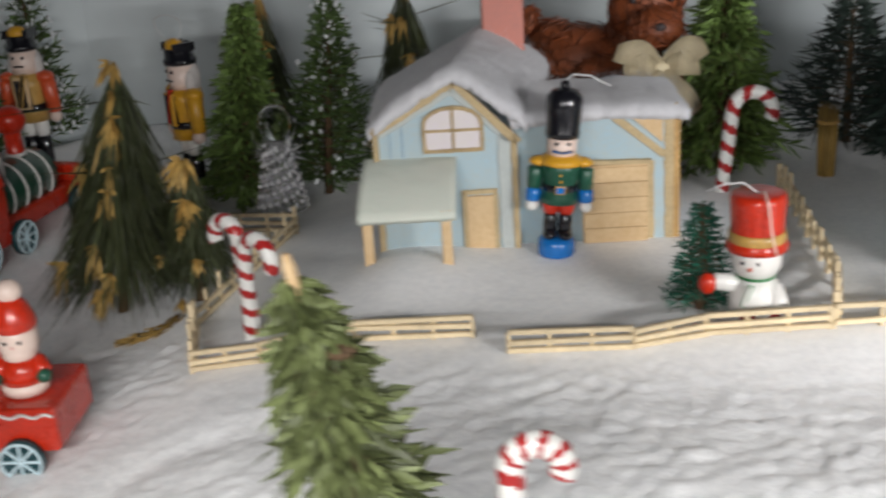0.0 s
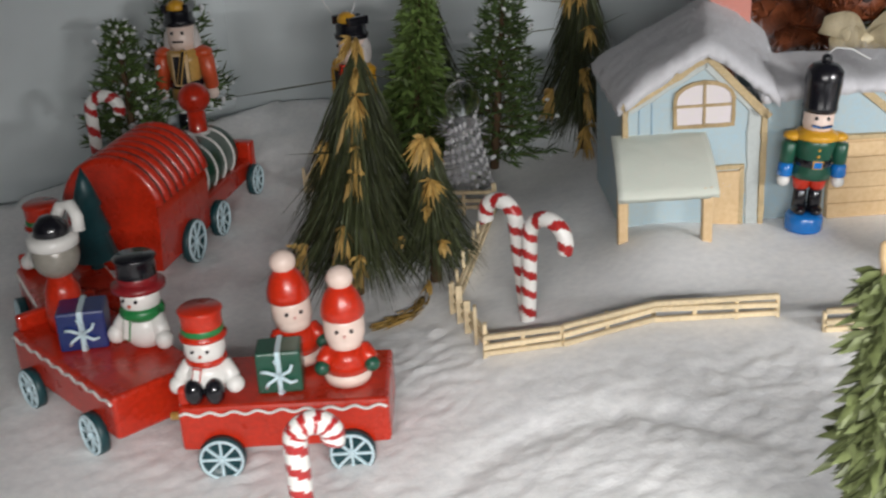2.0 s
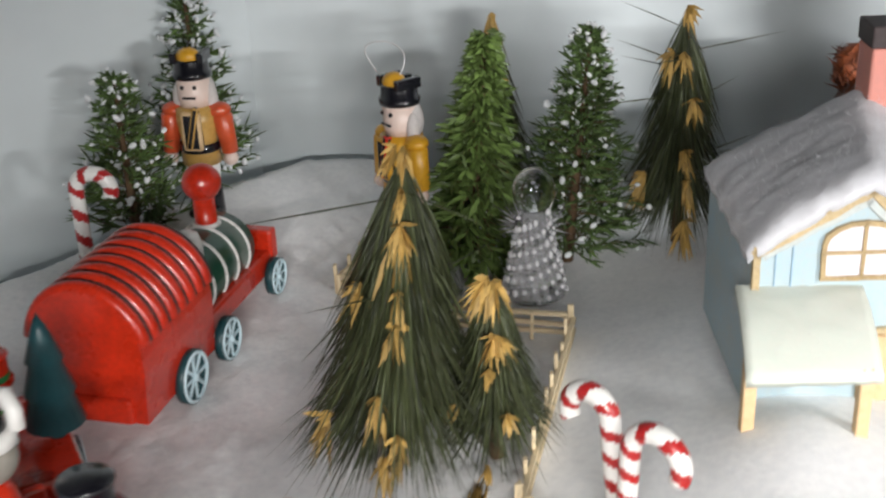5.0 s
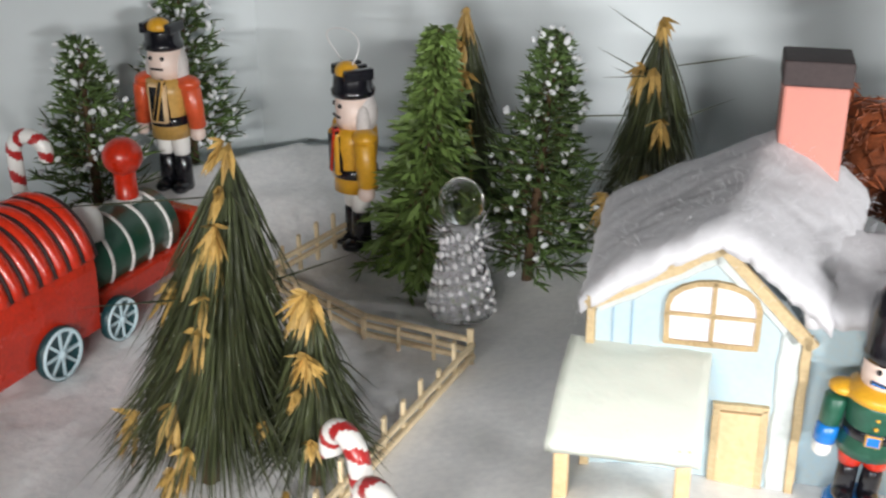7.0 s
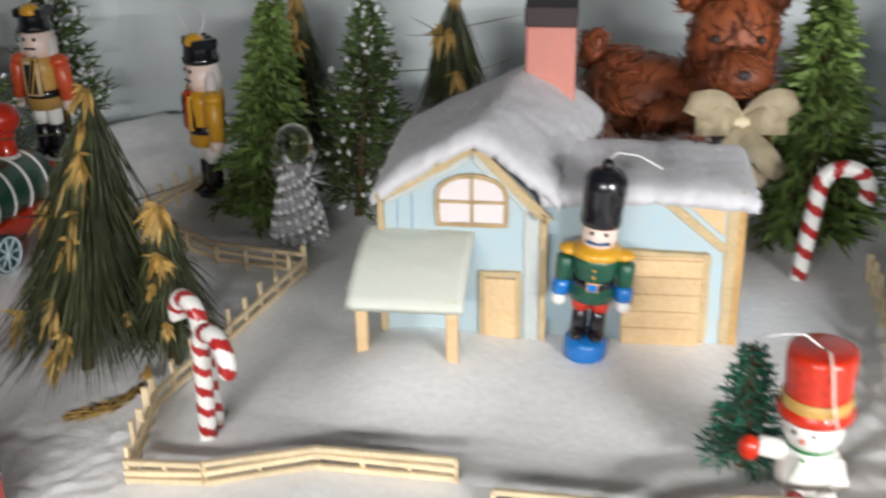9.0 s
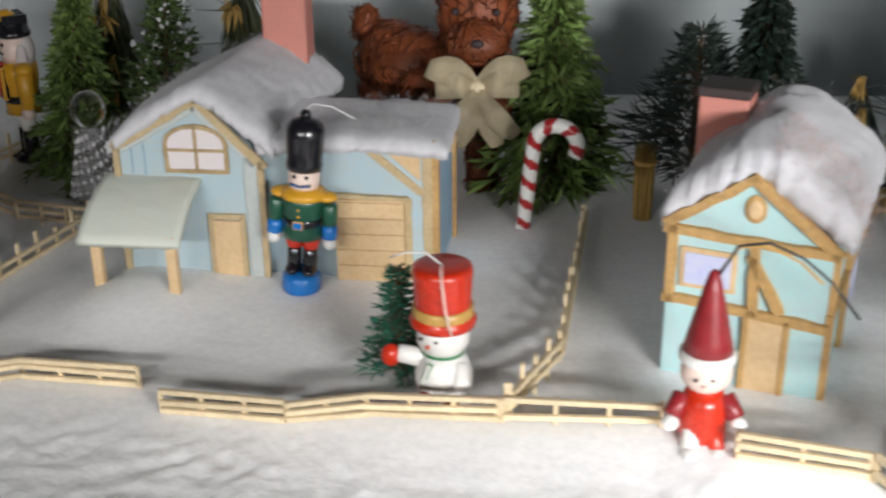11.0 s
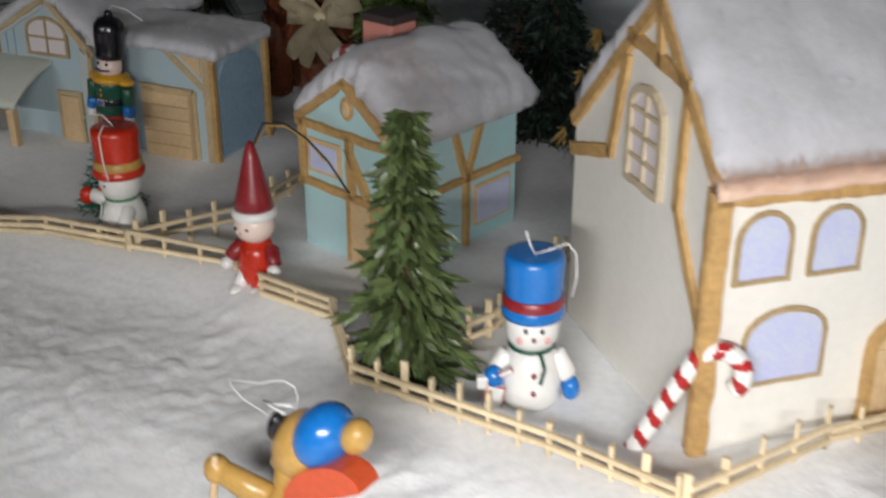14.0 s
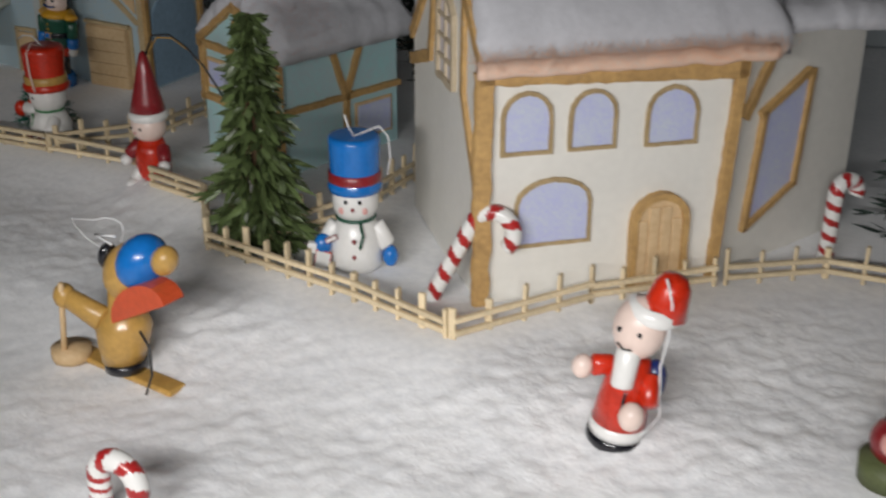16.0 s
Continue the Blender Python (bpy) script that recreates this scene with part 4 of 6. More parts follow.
def nutcracker_green():
    f = Form()
    f.lathe([(0, 0), (0.0108, 0), (0.0113, 0.002), (0.0113, 0.009), (0.0095, 0.011), (0, 0.011)], BLUE, seg=20)
    for s in (-1, 1):
        f.rod((s * 0.0045, 0, 0.011), (s * 0.0045, 0, 0.026), 0.0044, 0.0040, BLACK)
        f.ball((s * 0.0048, -0.003, 0.0135), 0.0042, BLACK, (1, 1.5, 0.8))
        f.rod((s * 0.0045, 0, 0.026), (s * 0.0048, 0, 0.036), 0.0046, 0.006, RED)
        f.rod((s * 0.0150, -0.001, 0.055), (s * 0.0155, -0.001, 0.042), 0.0046, 0.0042, GREEN)
        f.rod((s * 0.0155, -0.001, 0.042), (s * 0.0160, -0.002, 0.034), 0.0045, 0.0044, BLUE)
        f.ball((s * 0.0161, -0.002, 0.0315), 0.0038, WHITE)
        f.ball((s * 0.0125, 0, 0.0585), 0.0056, YELLOW, (1.15, 1, 0.55))
    f.lathe([(0, 0.034), (0.0115, 0.034), (0.0118, 0.038), (0.0098, 0.043), (0.0118, 0.054), (0.0125, 0.059), (0, 0.061)], GREEN)
    f.lathe([(0.0104, 0.0415), (0.0110, 0.0425), (0.0108, 0.0455), (0.0103, 0.046)], BLACK)
    f.box((0, -0.0115, 0.044), (0.006, 0.002, 0.005), YELLOW)
    f.lathe([(0, 0.058), (0.0132, 0.058), (0.0125, 0.061), (0.008, 0.0635), (0, 0.064)], YELLOW)
    f.lathe([(0, 0.062), (0.0078, 0.062), (0.0088, 0.066), (0.0088, 0.074), (0, 0.076)], SKIN)
    f.rod((0, 0.003, 0.062), (0, 0.003, 0.076), 0.0090, 0.0090, BLACK)
    eyes(f, (0, 0, 0.0712), 0.0012, 0.0034, -0.0082)
    f.box((-0.003, -0.0088, 0.0665), (0.0062, 0.0016, 0.0016), BLACK, (0, 12, 0)).box((0.003, -0.0088, 0.0665), (0.0062, 0.0016, 0.0016), BLACK, (0, -12, 0))
    f.lathe([(0, 0.074), (0.0100, 0.074), (0.0103, 0.077), (0.0098, 0.078), (0.0108, 0.092), (0.0104, 0.098), (0.0075, 0.1015), (0.003, 0.103), (0, 0.103)], BLACK)
    f.ball((0, 0, 0.1045), 0.003, BLACK)
    f.tube([(0, 0, 0.107), (0.004, 0, 0.111), (0.014, 0.002, 0.110), (0.026, 0.004, 0.104)], 0.0005, [THREAD], seg=5)
    for j in range(3):
        f.ball((0, -0.0112, 0.049 + 0.004 * j), 0.0009, YELLOW, seg=8)
    return f


def nutcracker_gold(coat, sleeve, vest, sash):
    f = Form()
    for s in (-1, 1):
        f.rod((s * 0.0050, 0, 0.0), (s * 0.0050, 0, 0.022), 0.0056, 0.0050, BLACK)
        f.ball((s * 0.0055, -0.004, 0.003), 0.0050, BLACK, (1, 1.6, 0.8))
        f.rod((s * 0.0050, 0, 0.022), (s * 0.0050, 0, 0.036), 0.0050, 0.0056, WHITE)
        f.rod((s * 0.0155, -0.001, 0.064), (s * 0.0180, -0.001, 0.040), 0.0058, 0.0050, sleeve)
        f.ball((s * 0.0182, -0.002, 0.037), 0.0046, SKIN)
        f.ball((s * 0.0135, 0, 0.066), 0.0066, sleeve, (1.1, 1, 0.7))
    f.lathe([(0, 0.034), (0.0118, 0.034), (0.0115, 0.042), (0.0105, 0.046), (0.0125, 0.060), (0.0120, 0.068), (0, 0.071)], coat)
    f.box((0, -0.0105, 0.056), (0.012, 0.006, 0.024), vest, bevel=0.002)
    f.box((0.001, -0.0122, 0.058), (0.004, 0.004, 0.026), sash, (0, 14, 0), bevel=0.001)
    f.lathe([(0.0118, 0.042), (0.0122, 0.043), (0.0120, 0.046), (0.0112, 0.047)], BLACK)
    f.lathe([(0, 0.069), (0.0088, 0.069), (0.0096, 0.074), (0.0096, 0.086), (0, 0.088)], SKIN)
    f.ball((0, 0.004, 0.076), 0.0105, BEARD, (1.12, 0.8, 1.25))
    f.ball((-0.010, 0.001, 0.072), 0.005, BEARD, (0.7, 0.8, 2.0)).ball((0.010, 0.001, 0.072), 0.005, BEARD, (0.7, 0.8, 2.0))
    eyes(f, (0, 0, 0.0815), 0.0013, 0.0037, -0.0090)
    f.box((0, -0.0097, 0.0755), (0.008, 0.0016, 0.0014), BLACK)
    f.lathe([(0, 0.086), (0.0112, 0.086), (0.0116, 0.089), (0.0104, 0.090), (0.0100, 0.096), (0.0095, 0.097), (0, 0.097)], BLACK)
    for s in (-1, 0, 1):
        f.box((s * 0.008, 0, 0.098), (0.004, 0.016, 0.006), BLACK, bevel=0.0008)
    f.ball((0, -0.003, 0.0985), 0.0062, YELLOW, (1.1, 1, 0.85))
    return f


def snowman_red_hat():
    f = Form()
    f.lathe([(0, 0), (0.011, 0.0), (0.0145, 0.004), (0.0150, 0.012), (0.012, 0.020), (0.008, 0.024), (0, 0.025)], WHITE)
    f.rod((0.006, -0.003, 0.006), (0.012, -0.016, 0.004), 0.0060, 0.0052, WHITE).rod((-0.006, -0.003, 0.006), (-0.002, -0.016, 0.004), 0.0055, 0.005, WHITE)
    f.ball((0.013, -0.0175, 0.004), 0.0052, DKRED, (1, 0.35, 1)).ball((-0.002, -0.0175, 0.004), 0.0048, DKRED, (1, 0.35, 1))
    f.rod((-0.008, -0.002, 0.018), (-0.022, -0.008, 0.021), 0.0050, 0.0046, WHITE)
    f.ball((-0.025, -0.010, 0.020), 0.0050, RED, (1, 1, 1.15))
    f.rod((0.010, -0.002, 0.018), (0.015, -0.010, 0.010), 0.005, 0.0046, WHITE)
    f.lathe([(0, 0.022), (0.010, 0.023), (0.0135, 0.029), (0.0135, 0.037), (0.011, 0.041), (0, 0.042)], WHITE)
    f.tube([(0.0098 * math.cos(a), 0.0098 * math.sin(a), 0.0238) for a in (k * 0.42 for k in range(16))], 0.0014, [SCARF], seg=6)
    f.box((-0.003, -0.0135, 0.016), (0.003, 0.002, 0.013), SCARF, (0, 20, 0))
    eyes(f, (-0.002, 0, 0.0335), 0.0011, 0.0042, -0.0128)
    f.ball((-0.002, -0.0138, 0.0305), 0.0012, ORANGE, seg=8)
    f.lathe([(0, 0.038), (0.0165, 0.038), (0.0170, 0.041), (0.0150, 0.043), (0.0140, 0.046), (0.0152, 0.064), (0.0148, 0.067), (0.0125, 0.068), (0, 0.0665)], RED)
    f.lathe([(0.0152, 0.0425), (0.0156, 0.044), (0.0154, 0.0475), (0.0146, 0.048)], OCHRE)
    f.tube([(0.0, 0, 0.067), (0.004, -0.010, 0.071), (0.007, -0.0158, 0.066), (0.009, -0.0162, 0.052), (0.012, -0.0155, 0.040)], 0.0006, [SKIN], seg=6)
    f.tube([(0.0, 0, 0.067), (-0.008, -0.002, 0.073), (-0.018, -0.004, 0.072), (-0.027, -0.004, 0.068)], 0.0005, [THREAD], seg=6)
    f.bm.transform(Matrix.Diagonal((0.93, 0.93, 1, 1)))
    return f


def snowman_blue_hat():
    f = Form()
    f.lathe([(0, 0), (0.013, 0.0), (0.0165, 0.004), (0.0168, 0.014), (0.013, 0.027), (0.009, 0.031), (0, 0.032)], WHITE)
    for s in (-1, 1):
        f.rod((s * 0.012, 0, 0.026), (s * 0.020, -0.002, 0.014), 0.0055, 0.0055, WHITE)
    f.ball((0.0215, -0.003, 0.0085), 0.0055, BLUE, (0.9, 1, 1.1)).ball((-0.020, -0.008, 0.016), 0.0056, BLUE, (1, 1, 1.1))
    f.box((-0.020, -0.011, 0.008), (0.010, 0.004, 0.012), RED, (0, 12, 0)).box((-0.014, -0.012, 0.021), (0.008, 0.003, 0.003), DKRED, (0, -25, 0)).box((-0.026, -0.010, 0.015), (0.006, 0.005, 0.006), WHITE)
    f.lathe([(0, 0.029), (0.011, 0.030), (0.0142, 0.036), (0.0145, 0.045), (0.012, 0.050), (0, 0.051)], WHITE)
    f.tube([(0.0118 * math.cos(a), 0.0118 * math.sin(a), 0.0305) for a in (k * 0.42 for k in range(16))], 0.0011, [GREEN], seg=6)
    f.tube([(0.004, -0.012, 0.030), (0.006, -0.0155, 0.024), (0.004, -0.017, 0.017)], 0.0010, [GREEN], seg=6)
    eyes(f, (0, 0, 0.0425), 0.0013, 0.0042, -0.0138)
    f.ball((0, -0.0150, 0.0385), 0.0012, DKRED, seg=8)
    for s in (-1, 1):
        f.ball((s * 0.0070, -0.0123, 0.0372), 0.0020, PINK, (1, 0.4, 1), seg=10)
    for z in (0.021, 0.012):
        f.ball((0.0005, -0.0168, z), 0.0014, DKRED, seg=8)
    f.lathe([(0, 0.046), (0.0165, 0.046), (0.0170, 0.049), (0.0155, 0.051), (0.0150, 0.054), (0.0160, 0.073), (0.0156, 0.0755), (0.013, 0.076), (0, 0.0745)], BLUE)
    f.lathe([(0.0164, 0.0515), (0.0166, 0.0525), (0.0163, 0.0562), (0.0156, 0.0567)], DKRED)
    f.tube([(0.0, 0, 0.075), (-0.003, -0.002, 0.081), (-0.005, -0.002, 0.087)], 0.0006, [THREAD], seg=6)
    f.tube([(0.0, 0, 0.075), (0.008, -0.004, 0.079), (0.016, -0.004, 0.082), (0.021, -0.002, 0.076), (0.022, 0, 0.064), (0.020, 0, 0.054)], 0.0005, [THREAD], seg=6)
    f.bm.transform(Matrix.Diagonal((0.86, 0.86, 1, 1)))
    return f


def elf_red():
    f = Form()
    for s in (-1, 1):
        f.rod((s * 0.0045, -0.002, 0.016), (s * 0.006, -0.012, 0.004), 0.0042, 0.004, WHITE if s < 0 else RED)
        f.ball((s * 0.006, -0.014, 0.0035), 0.0042, WHITE, (1, 1.3, 0.9))
        f.rod((s * 0.009, 0, 0.027), (s * 0.0145, -0.006, 0.019), 0.0048, 0.0042, DKRED)
        f.ball((s * 0.0150, -0.008, 0.0165), 0.0040, WHITE)
    f.lathe([(0, 0.0), (0.009, 0.0), (0.0115, 0.010), (0.0105, 0.024), (0.008, 0.031), (0, 0.032)], RED)
    f.ball((0, -0.001, 0.041), 0.0118, SKIN, (1, 0.95, 0.95))
    f.lathe([(0.0115, 0.0455), (0.0128, 0.047), (0.0128, 0.050), (0.0115, 0.0515), (0.009, 0.051)], WHITE)
    eyes(f, (-0.002, 0, 0.0415), 0.0010, 0.0036, -0.0118)
    f.ball((-0.002, -0.0128, 0.0388), 0.0009, PINK, seg=8)
    f.lathe([(0, 0.049), (0.0118, 0.0495), (0.0100, 0.058), (0.0072, 0.070), (0.0044, 0.082), (0.0022, 0.090), (0, 0.092)], DKRED)
    f.tube([(0.002, 0, 0.089), (0.009, 0, 0.103), (0.022, 0, 0.105), (0.036, -0.002, 0.099), (0.049, -0.003, 0.088), (0.062, -0.004, 0.071)], 0.0007, [WIRE], seg=6)
    f.tube([(0.002, 0.002, 0.089), (0.010, 0.003, 0.101), (0.022, 0.003, 0.102), (0.036, 0.002, 0.095), (0.046, 0, 0.086)], 0.0006, [OCHRE], seg=6)
    return f


def santa_figure():
    f = Form()
    f.lathe([(0, 0), (0.0140, 0), (0.0145, 0.002), (0.0142, 0.005), (0, 0.005)], BLACK)
    f.lathe([(0, 0.005), (0.0138, 0.005), (0.0138, 0.0105), (0, 0.011)], WHITE)
    f.lathe([(0, 0.0105), (0.0136, 0.0105), (0.0125, 0.020), (0.0105, 0.033), (0.0085, 0.040), (0, 0.041)], RED)
    f.rod((-0.009, 0, 0.034), (-0.0175, -0.006, 0.033), 0.0042, 0.0048, RED).ball((-0.0215, -0.008, 0.032), 0.0052, SKIN)
    f.rod((0.010, 0, 0.034), (0.0140, -0.008, 0.024), 0.0048, 0.0046, RED).ball((0.0085, -0.0155, 0.0210), 0.0062, SKIN)
    f.ball((0.010, 0.009, 0.028), 0.0085, NAVY, (0.8, 0.8, 1.2))
    f.rod((-0.0015, -0.0075, 0.046), (0.0, -0.0115, 0.030), 0.0062, 0.0056, WHITE)
    f.ball((0, -0.0015, 0.054), 0.0128, SKIN, (1, 1, 1.05))
    f.lathe([(0.0118, 0.0595), (0.0132, 0.061), (0.0125, 0.0645), (0.010, 0.066)], WHITE, pose(0, 0, 0, 0, 4, 0))
    eyes(f, (-0.002, 0, 0.0555), 0.0012, 0.0050, -0.0135)
    f.tube([(-0.0065, -0.0130, 0.0495), (-0.003, -0.0142, 0.0478), (0.001, -0.0140, 0.0485)], 0.0005, [BLACK], seg=5)
    f.lathe([(0, 0.061), (0.0112, 0.0625), (0.0098, 0.069), (0.0088, 0.0745), (0.006, 0.0785), (0, 0.080)], RED, pose(0.002, 0.002, 0, 0, 6, 0))
    f.tube([(0.008, -0.008, 0.080), (0.013, -0.007, 0.070), (0.0145, -0.004, 0.055), (0.014, -0.002, 0.040), (0.019, 0, 0.018), (0.013, -0.004, 0.008)], 0.0006, [THREAD], seg=6)
    f.box((0.0025, -0.0118, 0.0225), (0.0016, 0.002, 0.012), BLACK, (-8, 0, 0))
    return f


def duck_skier():
    f = Form()
    f.box((0.0, 0, 0.0015), (0.070, 0.010, 0.003), OCHRE, bevel=0.0012)
    f.lathe([(0, 0.0), (0.0085, 0.0), (0.009, 0.002), (0.009, 0.006), (0, 0.007)], BUFF, pose(-0.026, -0.006, 0.001))
    f.lathe([(0, 0.003), (0.0095, 0.003), (0.0095, 0.0075), (0, 0.008)], BLACK, pose(0.003, 0, 0))
    f.lathe([(0, 0.007), (0.0095, 0.007), (0.0110, 0.013), (0.0125, 0.022), (0.0105, 0.026), (0.0072, 0.029), (0.0075, 0.040), (0, 0.042)], OCHRE, pose(0.002, 0, 0))
    f.rod((-0.004, -0.006, 0.025), (-0.020, -0.009, 0.031), 0.0052, 0.0042, OCHRE).ball((-0.021, -0.0095, 0.0315), 0.0050, OCHRE)
    f.rod((0.0, 0.008, 0.025), (-0.014, 0.011, 0.030), 0.005, 0.004, OCHRE)
    f.rod((-0.019, -0.012, 0.038), (-0.026, -0.010, 0.004), 0.0014, 0.0014, BUFF, 8)
    f.ball((0.005, 0, 0.046), 0.0120, OCHRE, (1, 0.95, 1))
    f.ball((0.013, -0.001, 0.0525), 0.0118, BLUE, (0.90, 1, 0.92), (0, 20, 0))
    f.ball((0.0260, -0.001, 0.0560), 0.0058, OCHRE)
    f.prism([(0.0170 * math.cos(q), 0.0115 * math.sin(q)) for q in (math.pi * k / 12 for k in range(13))], -0.007, 0.004, ORANGE, pose(0.0215, -0.004, 0.0360, 0, -27, 0))
    f.ball((-0.005, -0.004, 0.052), 0.0044, BLACK, (0.7, 1, 1.2))
    f.tube([(-0.010 + 0.009 * math.cos(a), 0.003 * math.sin(2 * a), 0.057 + 0.008 * math.sin(a)) for a in (k * 0.42 for k in range(15))], 0.0003, [THREAD], seg=5)
    f.tube([(-0.002, -0.004, 0.057), (-0.010, -0.006, 0.060), (0.002, -0.006, 0.062)], 0.0006, [THREAD], seg=5)
    f.tube([(0.018, -0.006, 0.026), (0.026, -0.008, 0.022), (0.030, -0.010, 0.012), (0.028, -0.012, 0.003)], 0.0006, [WIRE], seg=5)
    for v in f.bm.verts:
        z = max(0, v.co.z - 0.008)
        if v.co.x > -0.016:
            v.co.x += 0.20 * z
        v.co.z += 0.17 * z
    return f


def cane(h, hook, r, lean=0.0, span=200, steps=90, stripe=5):
    """Candy cane with spiral stripes; its foot at the origin, hook towards +x."""
    pts = [Vector((0, 0, -0.004 + (h - hook + 0.004) * k / 52)) for k in range(53)]
    for k in range(1, steps - 52):
        a = math.radians(180 - span * k / (steps - 53))
        pts.append(Vector((hook + hook * math.cos(a), 0, h - hook + hook * math.sin(a))))
    f = Form().tube(pts, r, [WHITE, WHITE, CANERED, CANERED, WHITE], seg=15, stripe=stripe * 0.42)
    f.bm.transform(pose(0, 0, 0, 0, lean, 0))
    return f


CANE_LABEL = "red and white striped candy cane in the snow"


def candy_cane(m, *a, label=CANE_LABEL, **k):
    solid("candy_cane", cane(*a, **k), m, label, "candy cane", "candy canes")


house_blue()
house_turquoise()
house_cream()


# ---- fences on the snow ----
LOW = "low fence of pale wooden sticks round the yard"
fence([(-0.116, 0.466), (-0.077, 0.458), (-0.029, 0.468), (0.033, 0.462)], LOW, 3, 0.0135)
fence([(0.051, 0.443), (0.112, 0.437), (0.148, 0.443), (0.208, 0.442)], LOW, 3, 0.0135)
fence([(0.210, 0.442), (0.280, 0.445)], LOW, 2, 0.0145)
fence([(0.311, 0.423), (0.362, 0.408)], LOW, 3, 0.0145)
fence([(-0.116, 0.468), (-0.131, 0.538), (-0.097, 0.714)], "stick fence with upright pales between tree and yard", 2, 0.016, 0.020, True)
fence([(-0.097, 0.714), (-0.162, 0.736), (-0.234, 0.774)], "stick fence round the angel's snowy corner", 3, 0.016, 0.026)
fence([(-0.236, 0.777), (-0.203, 0.845)], "stick fence with upright pales before the nutcracker", 2, 0.016, 0.014, True)
fence([(0.212, 0.446), (0.232, 0.520), (0.240, 0.690)], "stick fence with upright pales between two yards", 2, 0.016, 0.018, True)
fence([(0.364, 0.407), (0.395, 0.368)], LOW, 2, 0.016, 0.02)
fence([(0.396, 0.366), (0.500, 0.348), (0.560, 0.332)], "picket fence of pale sticks before the snowman", 2, 0.015, 0.0155, True)
fence([(0.563, 0.332), (0.606, 0.402), (0.655, 0.452)], "picket fence of pale sticks before the cream house", 2, 0.015, 0.019, True)
fence([(0.660, 0.456), (0.704, 0.490), (0.780, 0.497)], "picket fence of pale sticks beside the dark tree", 2, 0.015, 0.017, True)
fence([(0.412, 0.392), (0.432, 0.445), (0.446, 0.622)], "picket fence of pale sticks between two houses", 2, 0.018, 0.014, True)

# ---- trees ----
gold_tree(g(-0.188, 0.586), 0.154, 0.058, 1900, "dark olive bristle tree with golden straw knots", 1, straw=8, wires=5, ring=(0.004, -0.020, 0.036), lean=(0.06, 0.21))
gold_tree(g(-0.140, 0.592), 0.092, 0.038, 700, "small dark bristle tree with golden straw knots", 2, straw=5, lean=(0, 0.1))
gold_tree(g(-0.138, 0.888), 0.160, 0.045, 700, "dark bristle tree with straw top behind the fir", 3, straw=7)
gold_tree(g(-0.018, 0.850), 0.160, 0.050, 900, "dark bristle tree with straw top behind the blue house", 4, straw=6, wires=14)
needle_tree(g(0.312, 0.790), 0.108, 0.052, 1500, "dark spruce with long flat needles", 5, BLACKGREEN, up=0.15, ln=0.026, w=0.0007)
gold_tree(g(0.402, 0.712), 0.098, 0.036, 700, "dark bristle tree with golden straw stem", 6, BLACKGREEN, straw=7, wires=10)
gold_tree(g(0.440, 0.715), 0.100, 0.036, 700, "dark bristle tree with golden straw stem", 7, BLACKGREEN, straw=7, wires=16)
gold_tree(g(0.490, 0.752), 0.120, 0.050, 900, "dark bristle tree with long loose wires", 8, BLACKGREEN, straw=3, wires=150)
needle_tree(g(-0.155, 0.834) @ pose(0, 0, 0, 0, 5, 0), 0.160, 0.034, 3800, "bright green artificial fir on the snow", 11, LEAFSTRIP, up=-0.45, ln=0.018, strips=True, w=0.0015)
needle_tree(g(-0.090, 0.848) @ pose(0, 0, 0, 0, 5, 0), 0.160, 0.042, 2900, "green artificial fir with white-tipped twigs", 12, NEEDLE, 0.07, up=0.35)
needle_tree(g(-0.375, 0.840), 0.118, 0.036, 1700, "green artificial fir with white-tipped twigs", 13, NEEDLE, 0.08, up=0.45)
needle_tree(g(-0.345, 0.925), 0.150, 0.034, 1500, "slim artificial fir heavily tipped with white", 14, NEEDLE, 0.22, up=0.4)
needle_tree(g(0.216, 0.772), 0.158, 0.046, 4200, "bright green artificial fir behind the garage", 15, LEAFSTRIP, up=-0.4, ln=0.02, strips=True, w=0.0016)
needle_tree(g(0.352, 0.765), 0.155, 0.040, 4600, "dark green fir behind the turquoise house", 16, BLACKGREEN, up=-0.7, ln=0.018, strips=True, w=0.0015)
needle_tree(g(0.412, 0.393), 0.137, 0.029, 2000, "dark green fir of flat strips beside the picket fence", 17, DEEPSTRIP, up=-1.0, ln=0.021, strips=True, w=0.0021)
front = needle_tree(g(0.016, 0.213, 0) @ pose(0, 0, 0, 0, -10, 0), 0.157, 0.040, 3800, "yellow-green fir of flat paper strips on the snow", 18, FRONTGREEN, up=-0.9, ln=0.020, strips=True, w=0.0017)
part("wooden_tip", Form().lathe([(0, 0.142), (0.0018, 0.143), (0.0021, 0.157), (0.0014, 0.161), (0, 0.162)], BUFF, seg=10), front, "pale wooden tip")
part("bead", Form().ball((0.009, -0.006, 0.131), 0.0030, BARK, (1.6, 1, 0.9)), front, "brown bead")
needle_tree(g(0.760, 0.560), 0.120, 0.050, 1600, "dark green fir beside the cream house", 19, BLACKGREEN, up=-0.3, ln=0.018, strips=True, w=0.0012)



